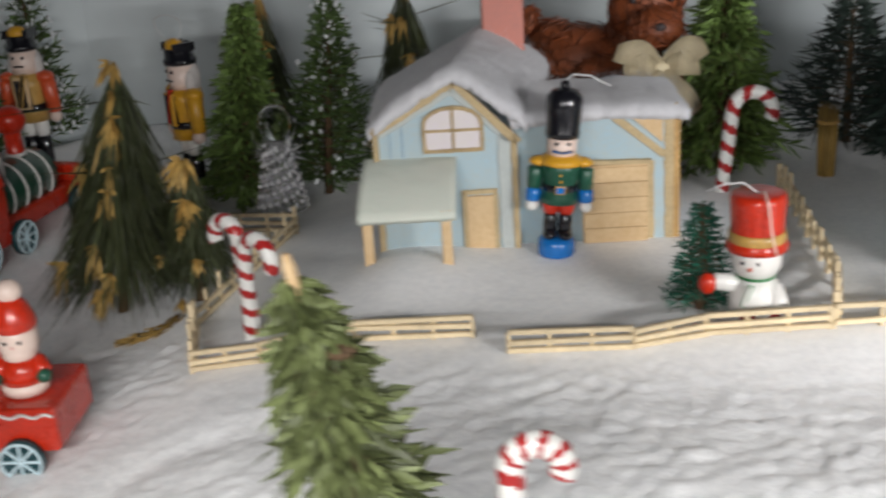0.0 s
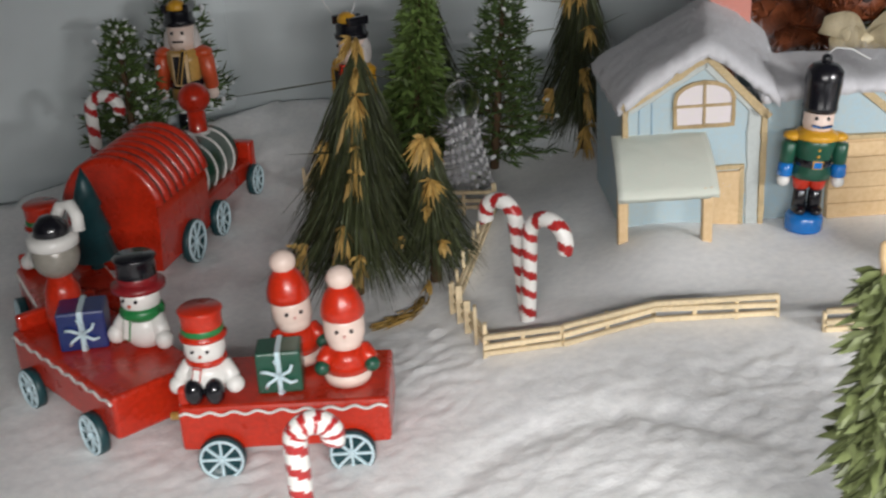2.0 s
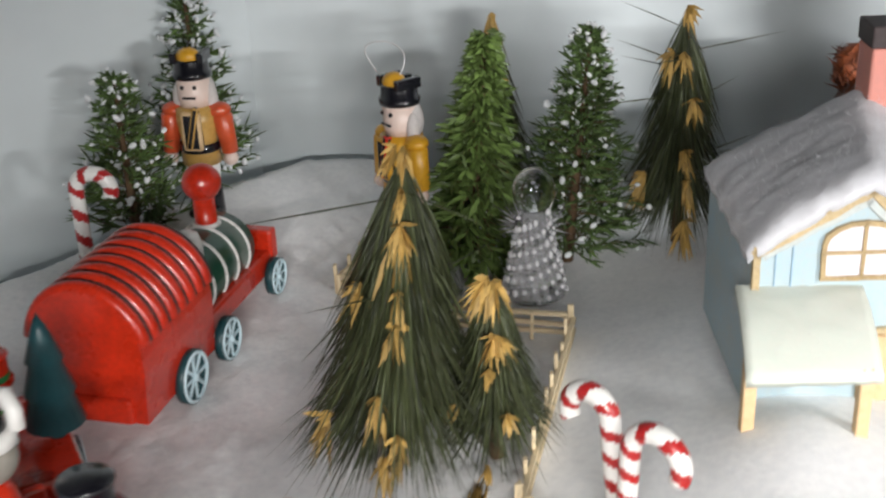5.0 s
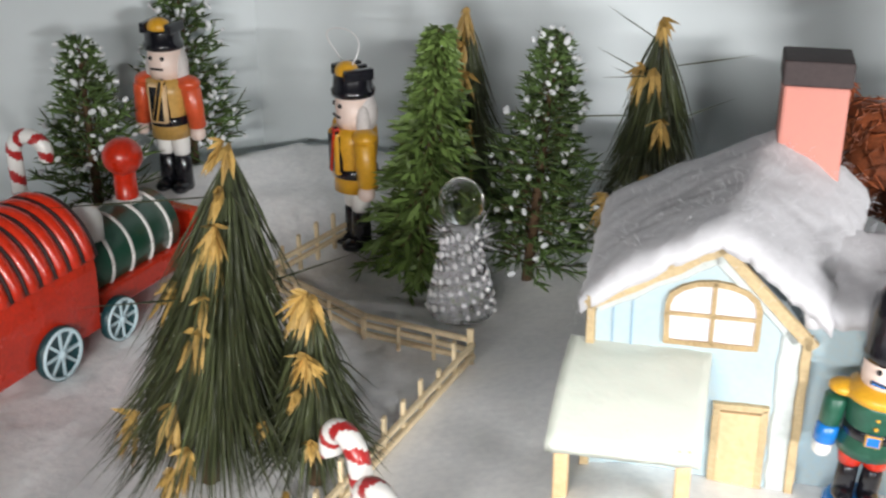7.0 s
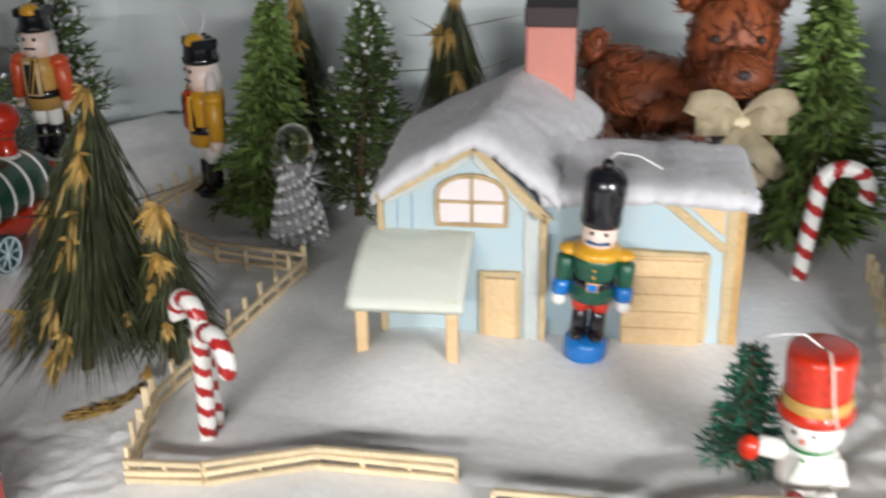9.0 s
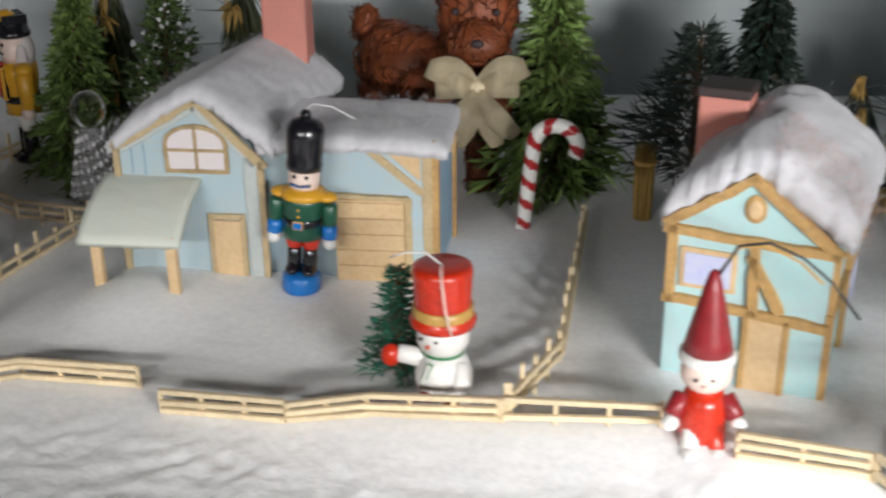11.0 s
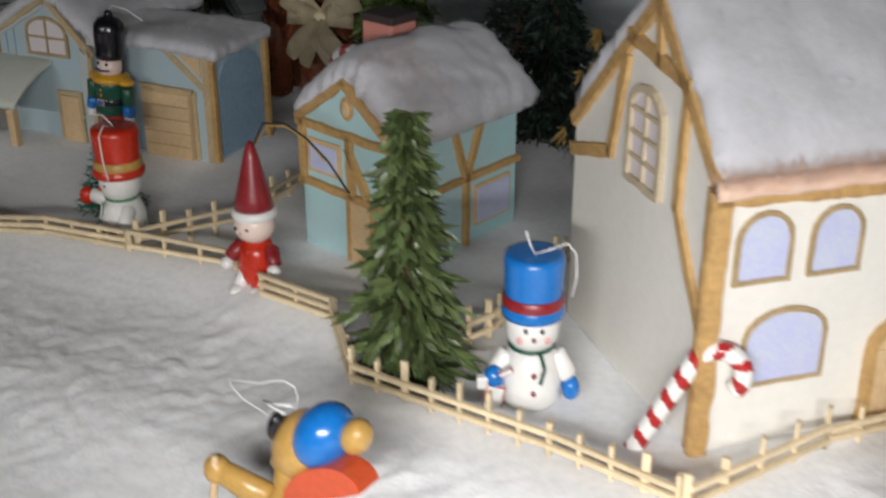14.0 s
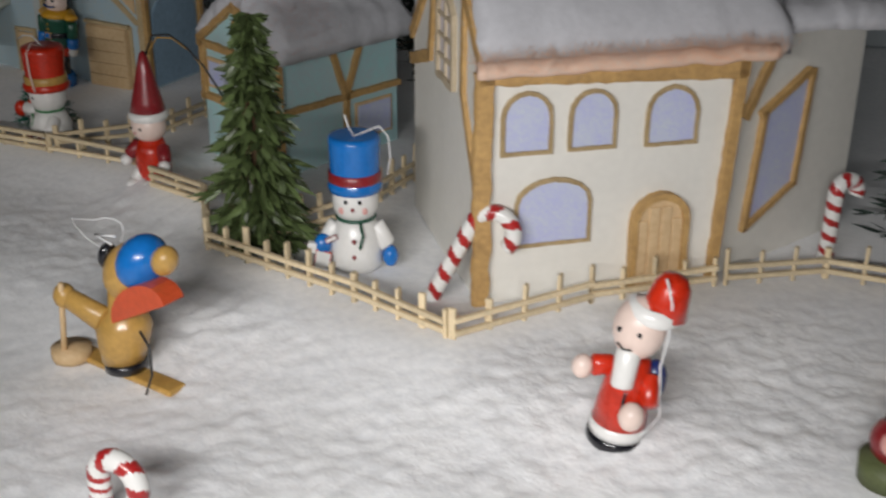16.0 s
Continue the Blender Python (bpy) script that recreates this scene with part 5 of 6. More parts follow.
def straw_sheaf(m, h, label):
    random.seed(61)
    f = Form()
    for _ in range(160):
        a, q = random.uniform(0, 6.28), random.random() ** 0.5 * 0.0055
        f.blade((q * math.cos(a), q * math.sin(a), -0.002), (q * 1.25 * math.cos(a), q * 1.25 * math.sin(a), h * random.uniform(0.85, 1.0)), 0.0009, STRAW)
    t = thing("straw_sheaf", m, label, "straw sheaf", "straw sheaves")
    tagged(part("straw", f, t), kind="stuff")
    part("binding", Form().tube([(0.0064 * math.cos(a), 0.0064 * math.sin(a), h * 0.72) for a in (k * 0.42 for k in range(16))], 0.0014, [OCHRE], seg=6), t)


straw_sheaf(g(0.277, 0.712), 0.054, "upright golden straw sheaf in the snow")

# ---- figures ----
def with_loop(f, r, m):
    """A hanging loop of thin thread on top of a figure."""
    z = max(v.co.z for v in f.bm.verts)
    pts = [(-r * 0.9 + r * 1.2 * math.cos(a), 0.004 * math.sin(a * 2), z - 0.001 + r * 0.15 + r * math.sin(a)) for a in (-0.6 + 6.0 * k / 26 for k in range(27))]
    return f.tube(pts, 0.0004, [m], seg=5)


solid("nutcracker_doll", nutcracker_green(), g(0.0825, 0.588, -2) @ pose(0, 0, 0, 0, 4.6, 0), "painted wooden nutcracker in green coat and tall black hat", "nutcracker", "nutcrackers")
solid("nutcracker_doll", nutcracker_gold(OCHRE, ORANGE, BUFF, OCHRE), g(-0.333, 0.872, -6, 0.002) @ Matrix.Scale(1.13, 4), "painted wooden nutcracker in orange coat with black hat", "nutcracker", "nutcrackers")
solid("nutcracker_doll", with_loop(nutcracker_gold(YELLOW, YELLOW, YELLOW, RED), 0.013, THREAD), g(-0.196, 0.838, -50, 0.002) @ Matrix.Scale(1.15, 4), "painted wooden nutcracker in yellow coat with red sash", "nutcracker", "nutcrackers")
solid("snowman_figure", snowman_red_hat(), g(0.179, 0.476, -18), "white wooden snowman in a tall red hat", "snowman", "snowmen")
solid("snowman_figure", snowman_blue_hat(), g(0.474, 0.394, 24), "white wooden snowman in a tall blue hat", "snowman", "snowmen")
solid("elf_figure", elf_red(), g(0.297, 0.441, 2, -0.006) @ Matrix.Diagonal((0.96, 0.96, 0.93, 1)), "red wooden elf with a pointed hat by the fence gap", "elf figure")
solid("santa_figure", santa_figure(), g(0.654, 0.304, 2, -0.003) @ pose(0, 0, 0, -3, 7.5, 0) @ Matrix.Diagonal((0.86, 0.86, 1.03, 1)), "red wooden santa standing on open snow", "santa figure")
solid("duck_figure", duck_skier(), g(0.418, 0.266, -7) @ Matrix.Scale(1.08, 4), "yellow wooden duck on skis with blue hat", "duck figure")
needle_tree(g(0.155, 0.496), 0.060, 0.016, 2200, "small teal toy tree beside the snowman", 20, TOYGREEN, up=0.1, ln=0.007, w=0.0004, rag=0.1)

# ---- candy canes ----
candy_cane(g(-0.0905, 0.514, 140), 0.064, 0.0100, 0.0044, lean=6, stripe=5)
candy_cane(g(-0.0905, 0.502, -42), 0.062, 0.0115, 0.0043, lean=3, stripe=5)
candy_cane(g(0.201, 0.692, 0, -0.006), 0.076, 0.0135, 0.0048, lean=6, stripe=5)
candy_cane(g(0.530, 0.372, 12), 0.062, 0.0105, 0.0042, lean=26, stripe=5)
candy_cane(g(-0.385, 0.770, 0), 0.085, 0.0105, 0.0046, stripe=5)
candy_cane(g(0.049, 0.211, 0), 0.098, 0.0080, 0.0045, stripe=3)
candy_cane(g(-0.192, 0.291, 10), 0.084, 0.0070, 0.0046, stripe=3)
candy_cane(g(-0.349, 0.325, 170), 0.110, 0.0090, 0.0046, stripe=3)
candy_cane(g(0.489, 0.172, 0), 0.029, 0.0098, 0.0046, stripe=5)
candy_cane(g(0.699, 0.515, 50), 0.046, 0.0070, 0.0044, lean=2, stripe=5)


# ---- the train ----
def wheel(parent, c, r, m_out=1, thick=0.005):
    """Dark spoked wheel with pale blue rim and spokes; its outer face looks along local x (m_out 1) or -y (0)."""
    w = Form().lathe([(0, 0), (r, 0), (r, thick), (r * 0.86, thick), (r * 0.84, thick * 0.8), (0, thick * 0.8)], TEAL)
    rim = Form().tube([(r * 0.90 * math.cos(a), r * 0.90 * math.sin(a), thick) for a in (2 * math.pi * k / 28 for k in range(29))], r * 0.075, [PALEBLUE], seg=6)
    spokes = Form()
    for k in range(4):
        a = math.pi * k / 4
        spokes.box((0, 0, thick * 0.85), (r * 1.76, r * 0.11, thick * 0.28), PALEBLUE, (0, 0, math.degrees(a)), 0)
    hub = Form().lathe([(0, 0), (r * 0.16, 0), (r * 0.16, thick * 0.4), (0, thick * 0.5)], PALEBLUE, pose(0, 0, thick * 0.8), 12)
    turn = {1: pose(*c, 0, 90, 0), -1: pose(*c, 0, -90, 0), 0: pose(*c, 90, 0, 0), 2: pose(*c, -90, 0, 0)}[m_out]
    for f in (w, rim, spokes, hub):
        f.bm.transform(turn)
    tyre = part("wheel", w, parent, "dark green wheel with pale spokes")
    part("rim", rim, tyre)
    part("spoke_cross", spokes, tyre)
    part("hub", hub, tyre)


def wagon(m, length, width, label):
    """Red wagon; long side along x, its decorated side looks along -y. Its floor is 0.036 above the rails."""
    t = thing("train_wagon", m, label, "toy train wagon", "train")
    part("body", Form().box((0, 0, 0.0245), (length, width, 0.023), RED, bevel=0.002), t, "glossy red wagon body")
    part("end_board", Form().box((-length / 2 + 0.003, 0, 0.040), (0.005, width * 0.9, 0.009), RED, bevel=0.0015), t)
    for s, y in ((0, -width / 2 - 0.0005), (2, width / 2 + 0.0005)):
        z = Form().tube([(-length * 0.49 + length * 0.98 * k / 60, y, 0.0325 + 0.0009 * math.sin(k * 0.9)) for k in range(61)], 0.0008, [WHITE], seg=6)
        part("wavy_line", z, t, "white wavy painted line")
        for x in (-length * 0.31, length * 0.31):
            wheel(t, (x, y * 0.98, 0.0105), 0.0108, s)
    for x in (-length * 0.31, length * 0.31):
        part("axle", Form().rod((x, -width / 2, 0.0105), (x, width / 2, 0.0105), 0.0018, 0.0018, BARK, 8), t)
    part("coupling", Form().rod((-length / 2 - 0.010, 0, 0.018), (-length / 2 + 0.002, 0, 0.018), 0.0022, 0.0022, OCHRE, 8), t)
    return t


def engine(m):
    t = thing("train_engine", m, "red wooden steam engine with ribbed barrel cab", "toy train engine", "train")
    part("chassis", Form().box((0, 0.074, 0.019), (0.044, 0.182, 0.014), RED, bevel=0.002), t, "glossy red chassis")
    prof = [(-0.0285, 0.012), (0.0285, 0.012), (0.0305, 0.040)] + [(0.0305 * math.cos(a), 0.048 + 0.034 * math.sin(a)) for a in (math.pi * k / 14 for k in range(15))] + [(-0.0305, 0.040)]
    part("cab", Form().prism(prof, -0.014, 0.064, RED), t, "glossy red barrel cab")
    for k in range(8):
        pts = [(0.0308 * math.cos(a), -0.010 + 0.0100 * k, 0.048 + 0.0343 * math.sin(a)) for a in (math.pi * (0.06 + 0.88 * q / 20) for q in range(21))]
        part("roof_rib", Form().tube(pts, 0.0040, [RED], seg=8), t, "rounded red roof rib")
        # near-black tube colours in the shade between neighbouring ribs
        groove = [(0.0318 * math.cos(a), -0.005 + 0.0100 * k, 0.048 + 0.0353 * math.sin(a)) for a in (math.pi * (0.06 + 0.88 * q / 20) for q in range(21))]
        part("rib_groove", Form().tube(groove, 0.0013, [CAPDARK], seg=6), t, "dark line for the shade between ribs")
    wl = Form().tube([(0.0282, 0.006 + 0.06 * k / 30, 0.020 + 0.0008 * math.sin(k)) for k in range(31)], 0.0007, [WHITE], seg=6)
    part("wavy_line", wl, t)
    b = part("boiler", Form().rod((0, 0.060, 0.037), (0, 0.150, 0.037), 0.0205, 0.0205, GREEN, 28), t, "dark green boiler")
    for k in range(4):
        y = 0.088 + 0.0165 * k
        part("white_band", Form().tube([(0.0206 * math.cos(a), y, 0.037 + 0.0206 * math.sin(a)) for a in (2 * math.pi * q / 32 for q in range(33))], 0.0012, [WHITE], seg=6), b)
    part("dome", Form().lathe([(0.0, 0.0), (0.0085, 0.0), (0.0088, 0.011), (0.0070, 0.017), (0.003, 0.0195), (0, 0.020)], WHITE, pose(0.009, 0.084, 0.0525)), t, "white dome")
    p = part("funnel", Form().lathe([(0, 0), (0.0078, 0), (0.0066, 0.005), (0.0062, 0.020), (0, 0.020)], RED, pose(0, 0.128, 0.054)), t, "red funnel")
    part("funnel_ball", Form().ball((0, 0.128, 0.083), 0.0115, RED, (1, 1, 0.95)), p)
    part("funnel_collar", Form().tube([(0.0070 * math.cos(a), 0.128 + 0.0070 * math.sin(a), 0.0575) for a in (2 * math.pi * q / 20 for q in range(21))], 0.0016, [WHITE], seg=6), p)
    part("buffer", Form().box((0, 0.169, 0.028), (0.046, 0.010, 0.020), RED, bevel=0.002), t)
    for s in (-1, 1):
        for y, r in ((0.030, 0.0145), (0.076, 0.0125), (0.158, 0.0115)):
            wheel(t, (s * (0.0285 if y < 0.1 else 0.024), y, r), r, s)


def gift(m, s, paper, label, ribbon=PALEBLUE):
    t = thing("gift_box", m, label, "gift box", "gift boxes")
    part("box", Form().box((0, 0, s[2] / 2), s, paper, bevel=0.0012), t)
    f = Form().box((0, 0, s[2] / 2), (s[0] * 0.12, s[1] + 0.0012, s[2] + 0.0012), ribbon, bevel=0.0003)
    part("ribbon", f, t, "pale ribbon")
    f = Form()
    for k in range(6):
        a = math.radians(60 * k + 30)
        f.tube([(0, -s[1] / 2 - 0.001, s[2] * 0.45), (0.006 * math.cos(a), -s[1] / 2 - 0.0022, s[2] * 0.45 + 0.006 * math.sin(a)), (0.0085 * math.cos(a + 0.2), -s[1] / 2 - 0.001, s[2] * 0.45 + 0.0085 * math.sin(a + 0.2))], 0.0009, [ribbon], seg=6)
    part("bow", f, t, "pale bow")


def small_santa(lean=0):
    f = Form()
    f.lathe([(0, 0), (0.0105, 0), (0.0115, 0.003), (0.0112, 0.006), (0, 0.0065)], SKIN)
    f.lathe([(0, 0.006), (0.0108, 0.006), (0.0105, 0.012), (0.0085, 0.018), (0, 0.019)], RED)
    for s in (-1, 1):
        f.rod((s * 0.007, 0, 0.016), (s * 0.0115, -0.005, 0.011), 0.0042, 0.004, RED).ball((s * 0.0115, -0.007, 0.0100), 0.0036, GREEN)
    f.lathe([(0, 0.017), (0.0080, 0.018), (0.0095, 0.024), (0.0095, 0.031), (0.008, 0.034), (0, 0.035)], SKIN)
    f.ball((0, -0.0005, 0.0215), 0.0085, SKIN, (1, 1.05, 0.8))
    eyes(f, (0, 0, 0.0285), 0.0010, 0.0034, -0.0092)
    f.ball((0, -0.0098, 0.0262), 0.0008, PINK, seg=8)
    f.lathe([(0.0092, 0.0325), (0.0104, 0.034), (0.0100, 0.038), (0.0075, 0.0445), (0.0045, 0.0485), (0, 0.050)], RED)
    f.ball((0, 0, 0.0515), 0.0062, SKIN, (1, 1, 0.92))
    f.bm.transform(pose(0, 0, 0, 0, lean, 0))
    return f


def small_snowman(hat, scarf, brim=None, wrap=0.0019):
    f = Form()
    f.ball((0, 0, 0.0095), 0.0110, WHITE, (1, 0.95, 0.9))
    for s in (-1, 1):
        f.rod((s * 0.007, 0, 0.015), (s * 0.0125, -0.004, 0.0085), 0.0044, 0.0040, WHITE).ball((s * 0.0132, -0.005, 0.0065), 0.0044, WHITE)
    f.lathe([(0, 0.016), (0.0078, 0.017), (0.0096, 0.022), (0.0094, 0.029), (0, 0.031)], WHITE)
    f.tube([(0.0078 * math.cos(a), 0.0078 * math.sin(a), 0.0178) for a in (k * 0.42 for k in range(16))], wrap, [scarf], seg=8)
    f.box((-0.003, -0.0100, 0.012), (0.0042, 0.002, 0.011), scarf, (0, 12, 0))
    eyes(f, (0, 0, 0.0250), 0.0009, 0.0034, -0.0092)
    f.ball((0, -0.0098, 0.0228), 0.0009, ORANGE, seg=8)
    f.lathe([(0, 0.0285), (0.0108, 0.0290), (0.0110, 0.0305), (0.0092, 0.0315), (0.0096, 0.041), (0.0104, 0.0425), (0.0095, 0.0435), (0, 0.0435)], hat)
    f.lathe([(0.0094, 0.0315), (0.0097, 0.032), (0.0097, 0.0340), (0.0094, 0.0345)], brim or scarf)
    return f


def seated_snowman():
    f = small_snowman(RED, RED, SCARF)
    for s in (-1, 1):
        f.ball((s * 0.0048, -0.0105, 0.0055), 0.0052, BLACK, (0.9, 1.0, 1.25))
    return f


def grey_elf():
    f = Form()
    f.lathe([(0, 0), (0.009, 0), (0.0105, 0.008), (0.009, 0.022), (0.006, 0.030), (0, 0.031)], RED)
    f.ball((0, 0, 0.041), 0.0122, GREYBALL)
    f.lathe([(0.0105, 0.0455), (0.0130, 0.047), (0.0132, 0.0515), (0.0108, 0.0535), (0.008, 0.053)], WHITE)
    f.lathe([(0, 0.051), (0.0098, 0.0515), (0.0085, 0.058), (0.005, 0.062), (0, 0.063)], BLACK)
    f.tube([(0.0, 0.004, 0.058), (0.004, 0.006, 0.066), (0.010, 0.006, 0.067), (0.0135, 0.005, 0.061), (0.0140, 0.004, 0.054)], 0.0034, [WHITE], seg=8)
    return f


TOP = 0.0112
engine(pose(-0.3345, 0.629, -0.024, 0, 0, -13))
wagon(pose(-0.211, 0.4185, -0.0255, 0, 0, -1.0), 0.097, 0.050, "red wooden train wagon carrying small figures and a gift")
wagon(pose(-0.3095, 0.4640, -0.0255, 0, 0, -48.5), 0.108, 0.050, "red wooden train wagon carrying a blue gift and figures")
S = "red and white wooden santa sitting on the wagon"
solid("santa_figure", small_santa(), pose(-0.182, 0.413, TOP, 0, 0, 4), S, "santa figure", "small santas")
solid("santa_figure", small_santa(-4), pose(-0.206, 0.432, TOP + 0.002, 0, 0, 14), S, "santa figure", "small santas")
solid("snowman_figure", seated_snowman(), pose(-0.246, 0.408, TOP, 0, 0, -4), "seated wooden snowman in red hat on the wagon", "snowman", "snowmen")
solid("snowman_figure", small_snowman(BLACK, SCARF, DKRED, 0.0032).lathe([(0.0094, 0.0275), (0.0128, 0.0285), (0.0130, 0.0305), (0.0094, 0.0318)], DKRED), pose(-0.286, 0.460, TOP, 0, 0, -20) @ Matrix.Diagonal((1.04, 1.04, 1.14, 1)), "wooden snowman in black hat and green scarf", "snowman", "snowmen")
wagon(pose(-0.352, 0.556, -0.0255, 0, 0, -62), 0.066, 0.046, "short red train tender behind the engine")


def cone_tree():
    f = Form()
    f.lathe([(0, 0), (0.004, 0), (0.004, 0.006), (0.0135, 0.007), (0.0095, 0.022), (0.0115, 0.023), (0.0070, 0.038), (0.0085, 0.039), (0.0035, 0.054), (0, 0.062)], TEAL, seg=18)
    return f


solid("cone_tree", cone_tree(), pose(-0.337, 0.566, TOP), "dark teal wooden cone tree on the train", "toy tree")
solid("snowman_figure", small_snowman(RED, SCARF), pose(-0.362, 0.562, TOP, 0, 0, -30), "wooden snowman in red hat and green scarf", "snowman", "snowmen")
solid("elf_figure", grey_elf(), pose(-0.333, 0.487, TOP, 0, 0, -20), "grey-headed elf figure with white-brimmed hat", "elf figure")
gift(pose(-0.213, 0.411, TOP - 0.0005, 0, 0, 2), (0.021, 0.017, 0.021), GREEN, "dark green gift box with a pale blue bow")
gift(pose(-0.319, 0.469, TOP - 0.0005, 0, 0, 8), (0.024, 0.020, 0.021), NAVY, "navy blue gift box with pale ribbons")


# ---- glass angel ----
def angel():
    random.seed(31)
    f = Form()
    f.lathe([(0, 0), (0.021, 0.0), (0.018, 0.012), (0.0135, 0.030), (0.0110, 0.044), (0.0070, 0.053), (0, 0.054)], FROST, seg=18)
    for k in range(230):
        z = 0.050 * (k + random.random()) / 230
        r = 0.0212 - 0.0115 * z / 0.05 + 0.0004
        a = k * 2.399
        f.ball((r * math.cos(a), r * math.sin(a), z + 0.002), random.uniform(0.0012, 0.0021), (SPARK, FROST, SPARK, CLEAR)[k % 4], (1, 1, random.uniform(0.7, 1.6)), seg=7)
    f.ball((0, 0, 0.0680), 0.0142, CLEAR, seg=32)
    for s in (-1, 1):
        for k in range(11):
            q = math.radians(-35 + 11 * k)
            d = Vector((s * math.cos(q), 0.35, math.sin(q) * 1.0))
            f.blade((s * 0.006, 0.006, 0.042), Vector((s * 0.006, 0.006, 0.042)) + d * random.uniform(0.014, 0.026), 0.0009, SPARK if k % 4 == 1 else FROST)
    return f


solid("angel_figurine", angel(), pose(-0.115, 0.772, -0.025) @ Matrix.Diagonal((0.9, 0.9, 0.98, 1)), "clear glass angel figurine with beaded skirt and wings", "angel figurine")


# ---- brown straw animal ----
def straw_animal():
    random.seed(41)
    f = Form()
    blobs = [((0.006, -0.004, 0.078), 0.031, (1.3, 0.9, 0.95)), ((0.020, -0.030, 0.070), 0.022, (1.2, 0.9, 0.9)), ((0.030, -0.062, 0.071), 0.013, (0.9, 1.2, 0.9)), ((0.064, -0.050, 0.068), 0.014, (0.9, 1.2, 0.9)), ((-0.014, 0.006, 0.082), 0.028, (0.95, 0.9, 1.0)), ((0.042, -0.012, 0.090), 0.026, (0.85, 0.9, 1.2)), ((0.051, -0.026, 0.126), 0.029, (0.95, 0.9, 1.1)),
             ((0.054, -0.054, 0.111), 0.018, (1.1, 1.0, 0.85)), ((0.025, -0.022, 0.153), 0.010, (0.9, 0.5, 1.2)), ((0.076, -0.020, 0.153), 0.010, (0.8, 0.5, 1.3)), ((-0.034, 0.012, 0.106), 0.010, (0.9, 0.8, 1.4))]
    legs = [((0.028, -0.030, 0.080), (0.022, -0.036, -0.004)), ((0.054, -0.030, 0.080), (0.055, -0.036, -0.004)), ((-0.024, -0.008, 0.07), (-0.028, -0.008, -0.004)), ((-0.024, 0.022, 0.07), (-0.028, 0.024, -0.004))]
    for c, r, s in blobs:
        f.ball(c, r, FUR, s, seg=16)
        for _ in range(int(260 * r / 0.028)):
            d = Vector((random.gauss(0, 1), random.gauss(0, 1), random.gauss(0, 1))).normalized()
            p = Vector(c) + Vector((d.x * s[0], d.y * s[1], d.z * s[2])) * r
            t = d.cross(Vector((random.gauss(0, 1), random.gauss(0, 1), random.gauss(0, 1)))).normalized()
            f.blade(p - t * 0.004, p + t * random.uniform(0.006, 0.012) + d * random.uniform(0.0006, 0.003), 0.0007, FUR)
    for a, b in legs:
        f.rod(a, b, 0.0125, 0.0115, FUR, 12)
        for _ in range(150):
            q = Vector(a).lerp(Vector(b), random.random())
            w = random.uniform(0, 6.28)
            p = q + Vector((math.cos(w), math.sin(w), 0)) * 0.0125
            f.blade(p, p + Vector((random.gauss(0, 0.002), random.gauss(0, 0.002), random.uniform(-0.012, 0.012))), 0.0007, FUR)
    eyes(f, (0.052, -0.026, 0.131), 0.0026, 0.0135, -0.0248, CAPDARK)
    f.ball((0.055, -0.071, 0.115), 0.0032, CAPDARK, (1.3, 0.7, 0.9))
    return f


AN = pose(0.112, 0.816, -0.012)
solid("straw_animal_figure", straw_animal(), AN, "brown shaggy straw animal behind the garage", "straw animal")


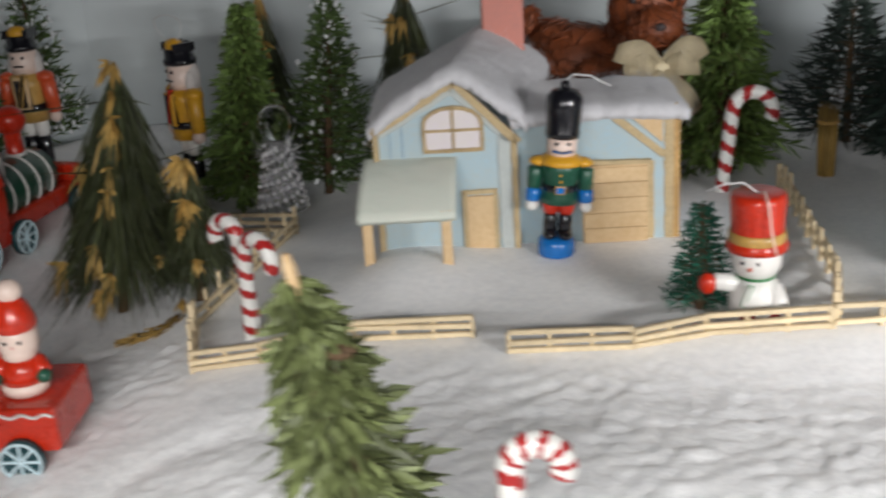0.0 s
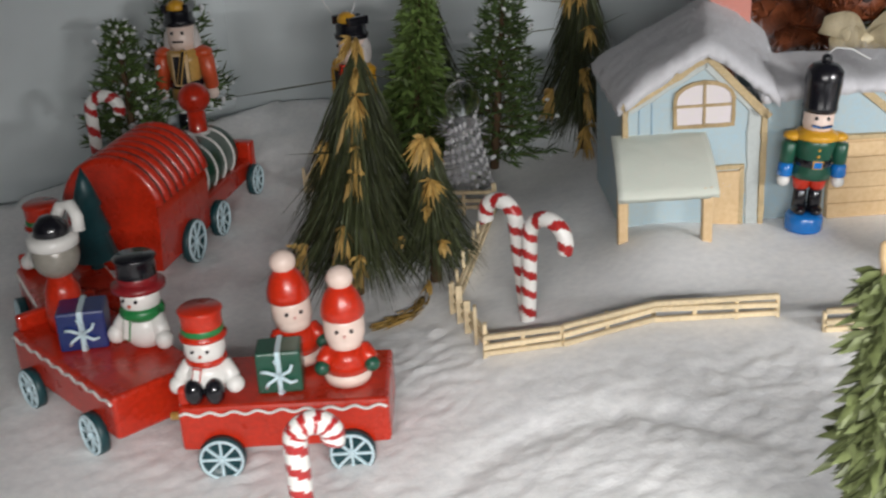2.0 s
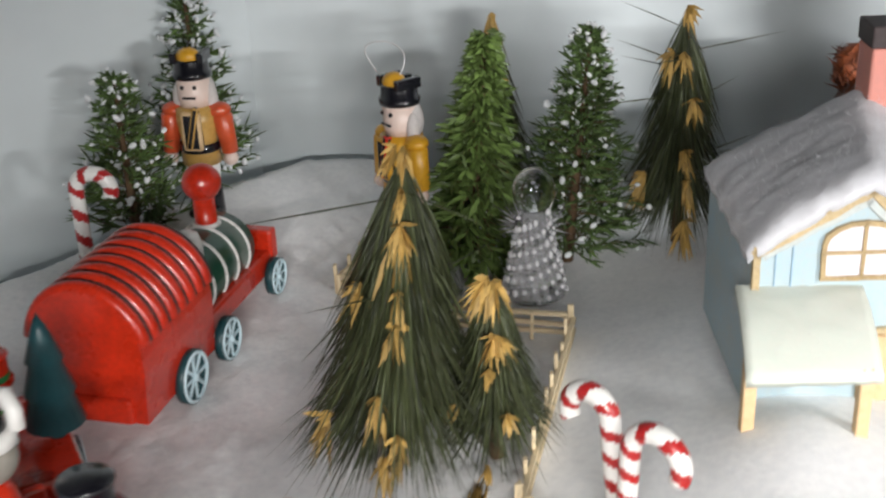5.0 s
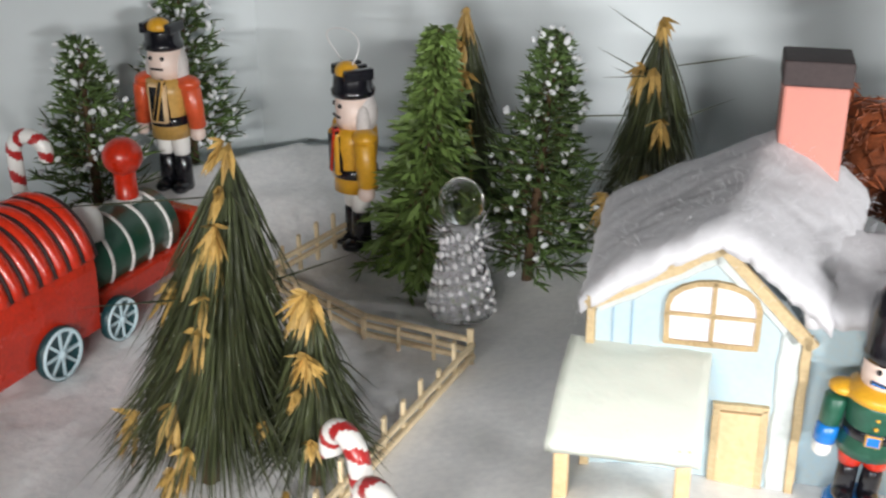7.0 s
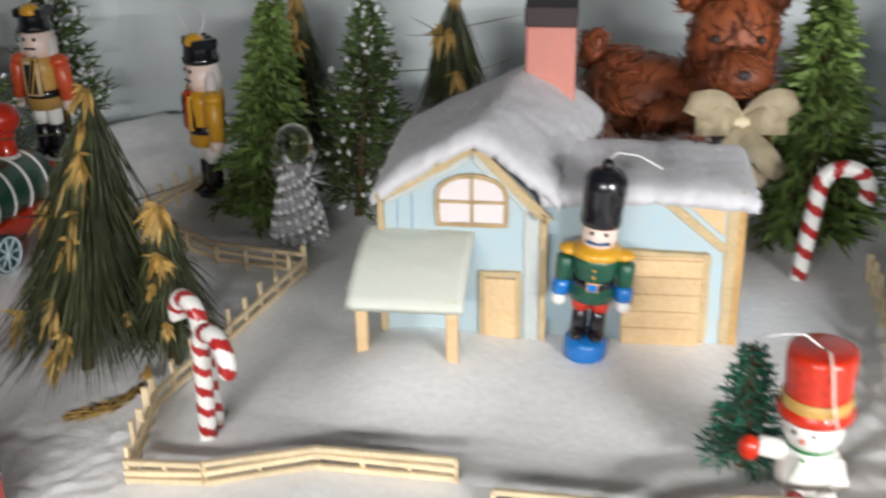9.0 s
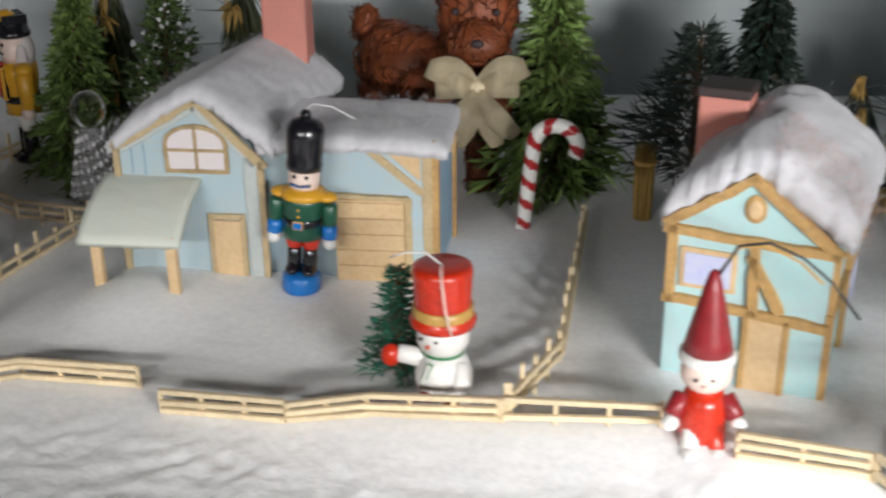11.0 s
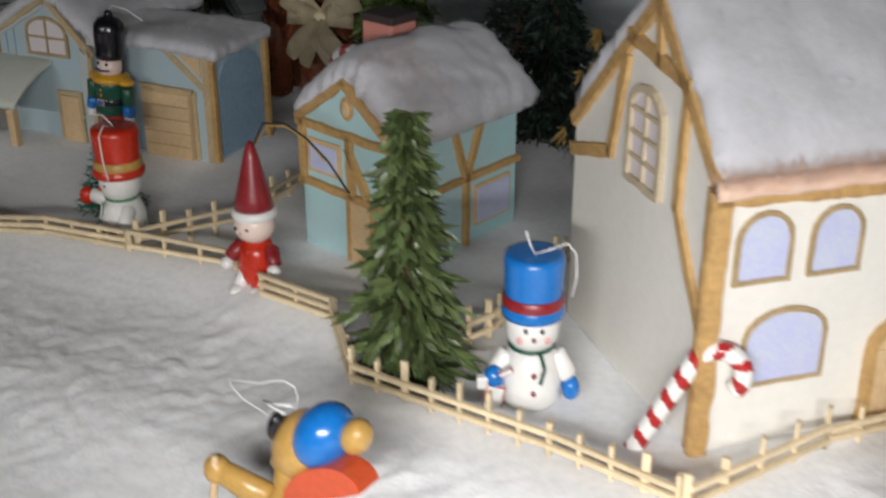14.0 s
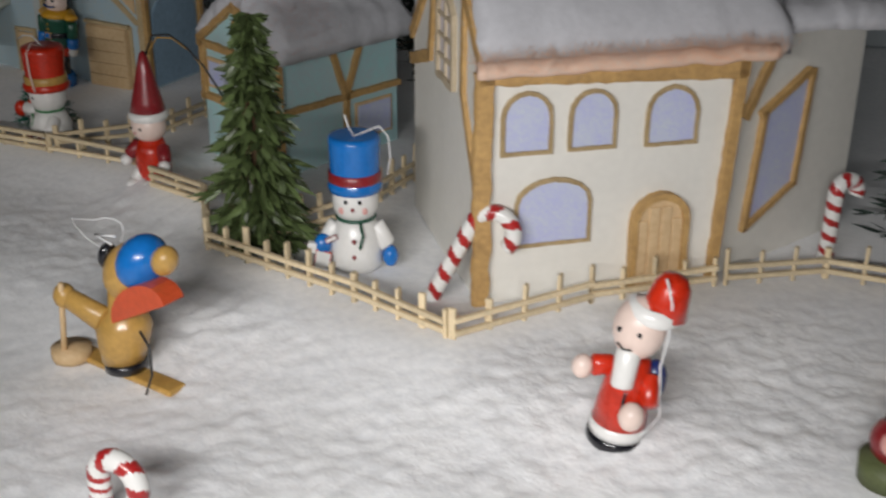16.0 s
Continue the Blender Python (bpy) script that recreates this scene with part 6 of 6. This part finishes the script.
def bow(m):
    random.seed(43)
    t = thing("ribbon_bow", m, "cream ribbon bow tied round the animal's neck", "bow")
    part("knot", Form().ball((0, 0, 0), 0.006, RIBBON, (1.1, 0.8, 0.9)), t)
    for s in (-1, 1):
        for k, (dx, dz, w) in enumerate(((0.026, 0.012, 0.008), (0.022, 0.000, 0.007), (0.011, -0.030, 0.006), (0.020, -0.024, 0.006))):
            f = Form()
            n = 12
            rows = []
            for j in range(n + 1):
                v = j / n
                c = Vector((s * dx * v, -0.006 * math.sin(math.pi * v) - 0.002 * k, dz * v + 0.005 * math.sin(math.pi * v) * (k < 2)))
                up = Vector((-dz * s, 0.004, dx)).normalized() * w * (0.35 + 0.65 * math.sin(math.pi * min(1, v * 0.8 + 0.08)))
                rows.append([f.bm.verts.new(c - up), f.bm.verts.new(c + Vector((0, 0.002 * math.sin(j), 0))), f.bm.verts.new(c + up)])
            fs = [f.bm.faces.new((a[q], a[q + 1], b[q + 1], b[q])) for a, b in zip(rows, rows[1:]) for q in (0, 1)]
            f._paint(fs, RIBBON)
            bmesh.ops.solidify(f.bm, geom=f.bm.faces[:], thickness=0.0006)
            part("ribbon_loop" if k < 2 else "ribbon_tail", f, t)


bow(AN @ pose(0.055, -0.072, 0.085, 0, 0, 8) @ Matrix.Scale(1.25, 4))


# ---- odds and ends on the snow ----
def driftwood(a, b, r, label):
    random.seed(51)
    a, b = Vector(a), Vector(b)
    pts = [a.lerp(b, k / 10) + Vector((0, 0, 0.0015 * math.sin(k * 1.3))) for k in range(11)]
    f = Form().tube([p - a for p in pts], r, [BUFF], seg=10, taper=0.3)
    solid("wooden_stick", f, Matrix.Translation(a), label, "stick")


driftwood((0.022, 0.334, -0.008), (0.118, 0.320, -0.010), 0.0042, "brown wooden stick lying on the snow")


def stump(m):
    t = thing("wood_slice", m, "small round wooden block on the snow", "wooden block")
    part("bark", Form().lathe([(0, 0), (0.014, 0), (0.0148, 0.004), (0.014, 0.012), (0, 0.012)], OCHRE), t)
    part("cut_face", Form().lathe([(0, 0.012), (0.0128, 0.012), (0.0126, 0.0126), (0, 0.0126)], BUFF), t, "pale cut wood")


stump(g(0.772, 0.400))


def red_top_toy():
    f = Form()
    f.lathe([(0, 0), (0.013, 0), (0.0135, 0.010), (0, 0.011)], FRONTGREEN)
    f.ball((0, 0, 0.018), 0.0105, DKRED)
    f.ball((0.0, -0.006, 0.020), 0.006, PINK)
    f.lathe([(0, 0.026), (0.006, 0.027), (0.005, 0.036), (0, 0.038)], WIRE)
    return f


solid("toy_figure", red_top_toy(), g(0.764, 0.320), "small red toy figure on a green base", "toy figure")
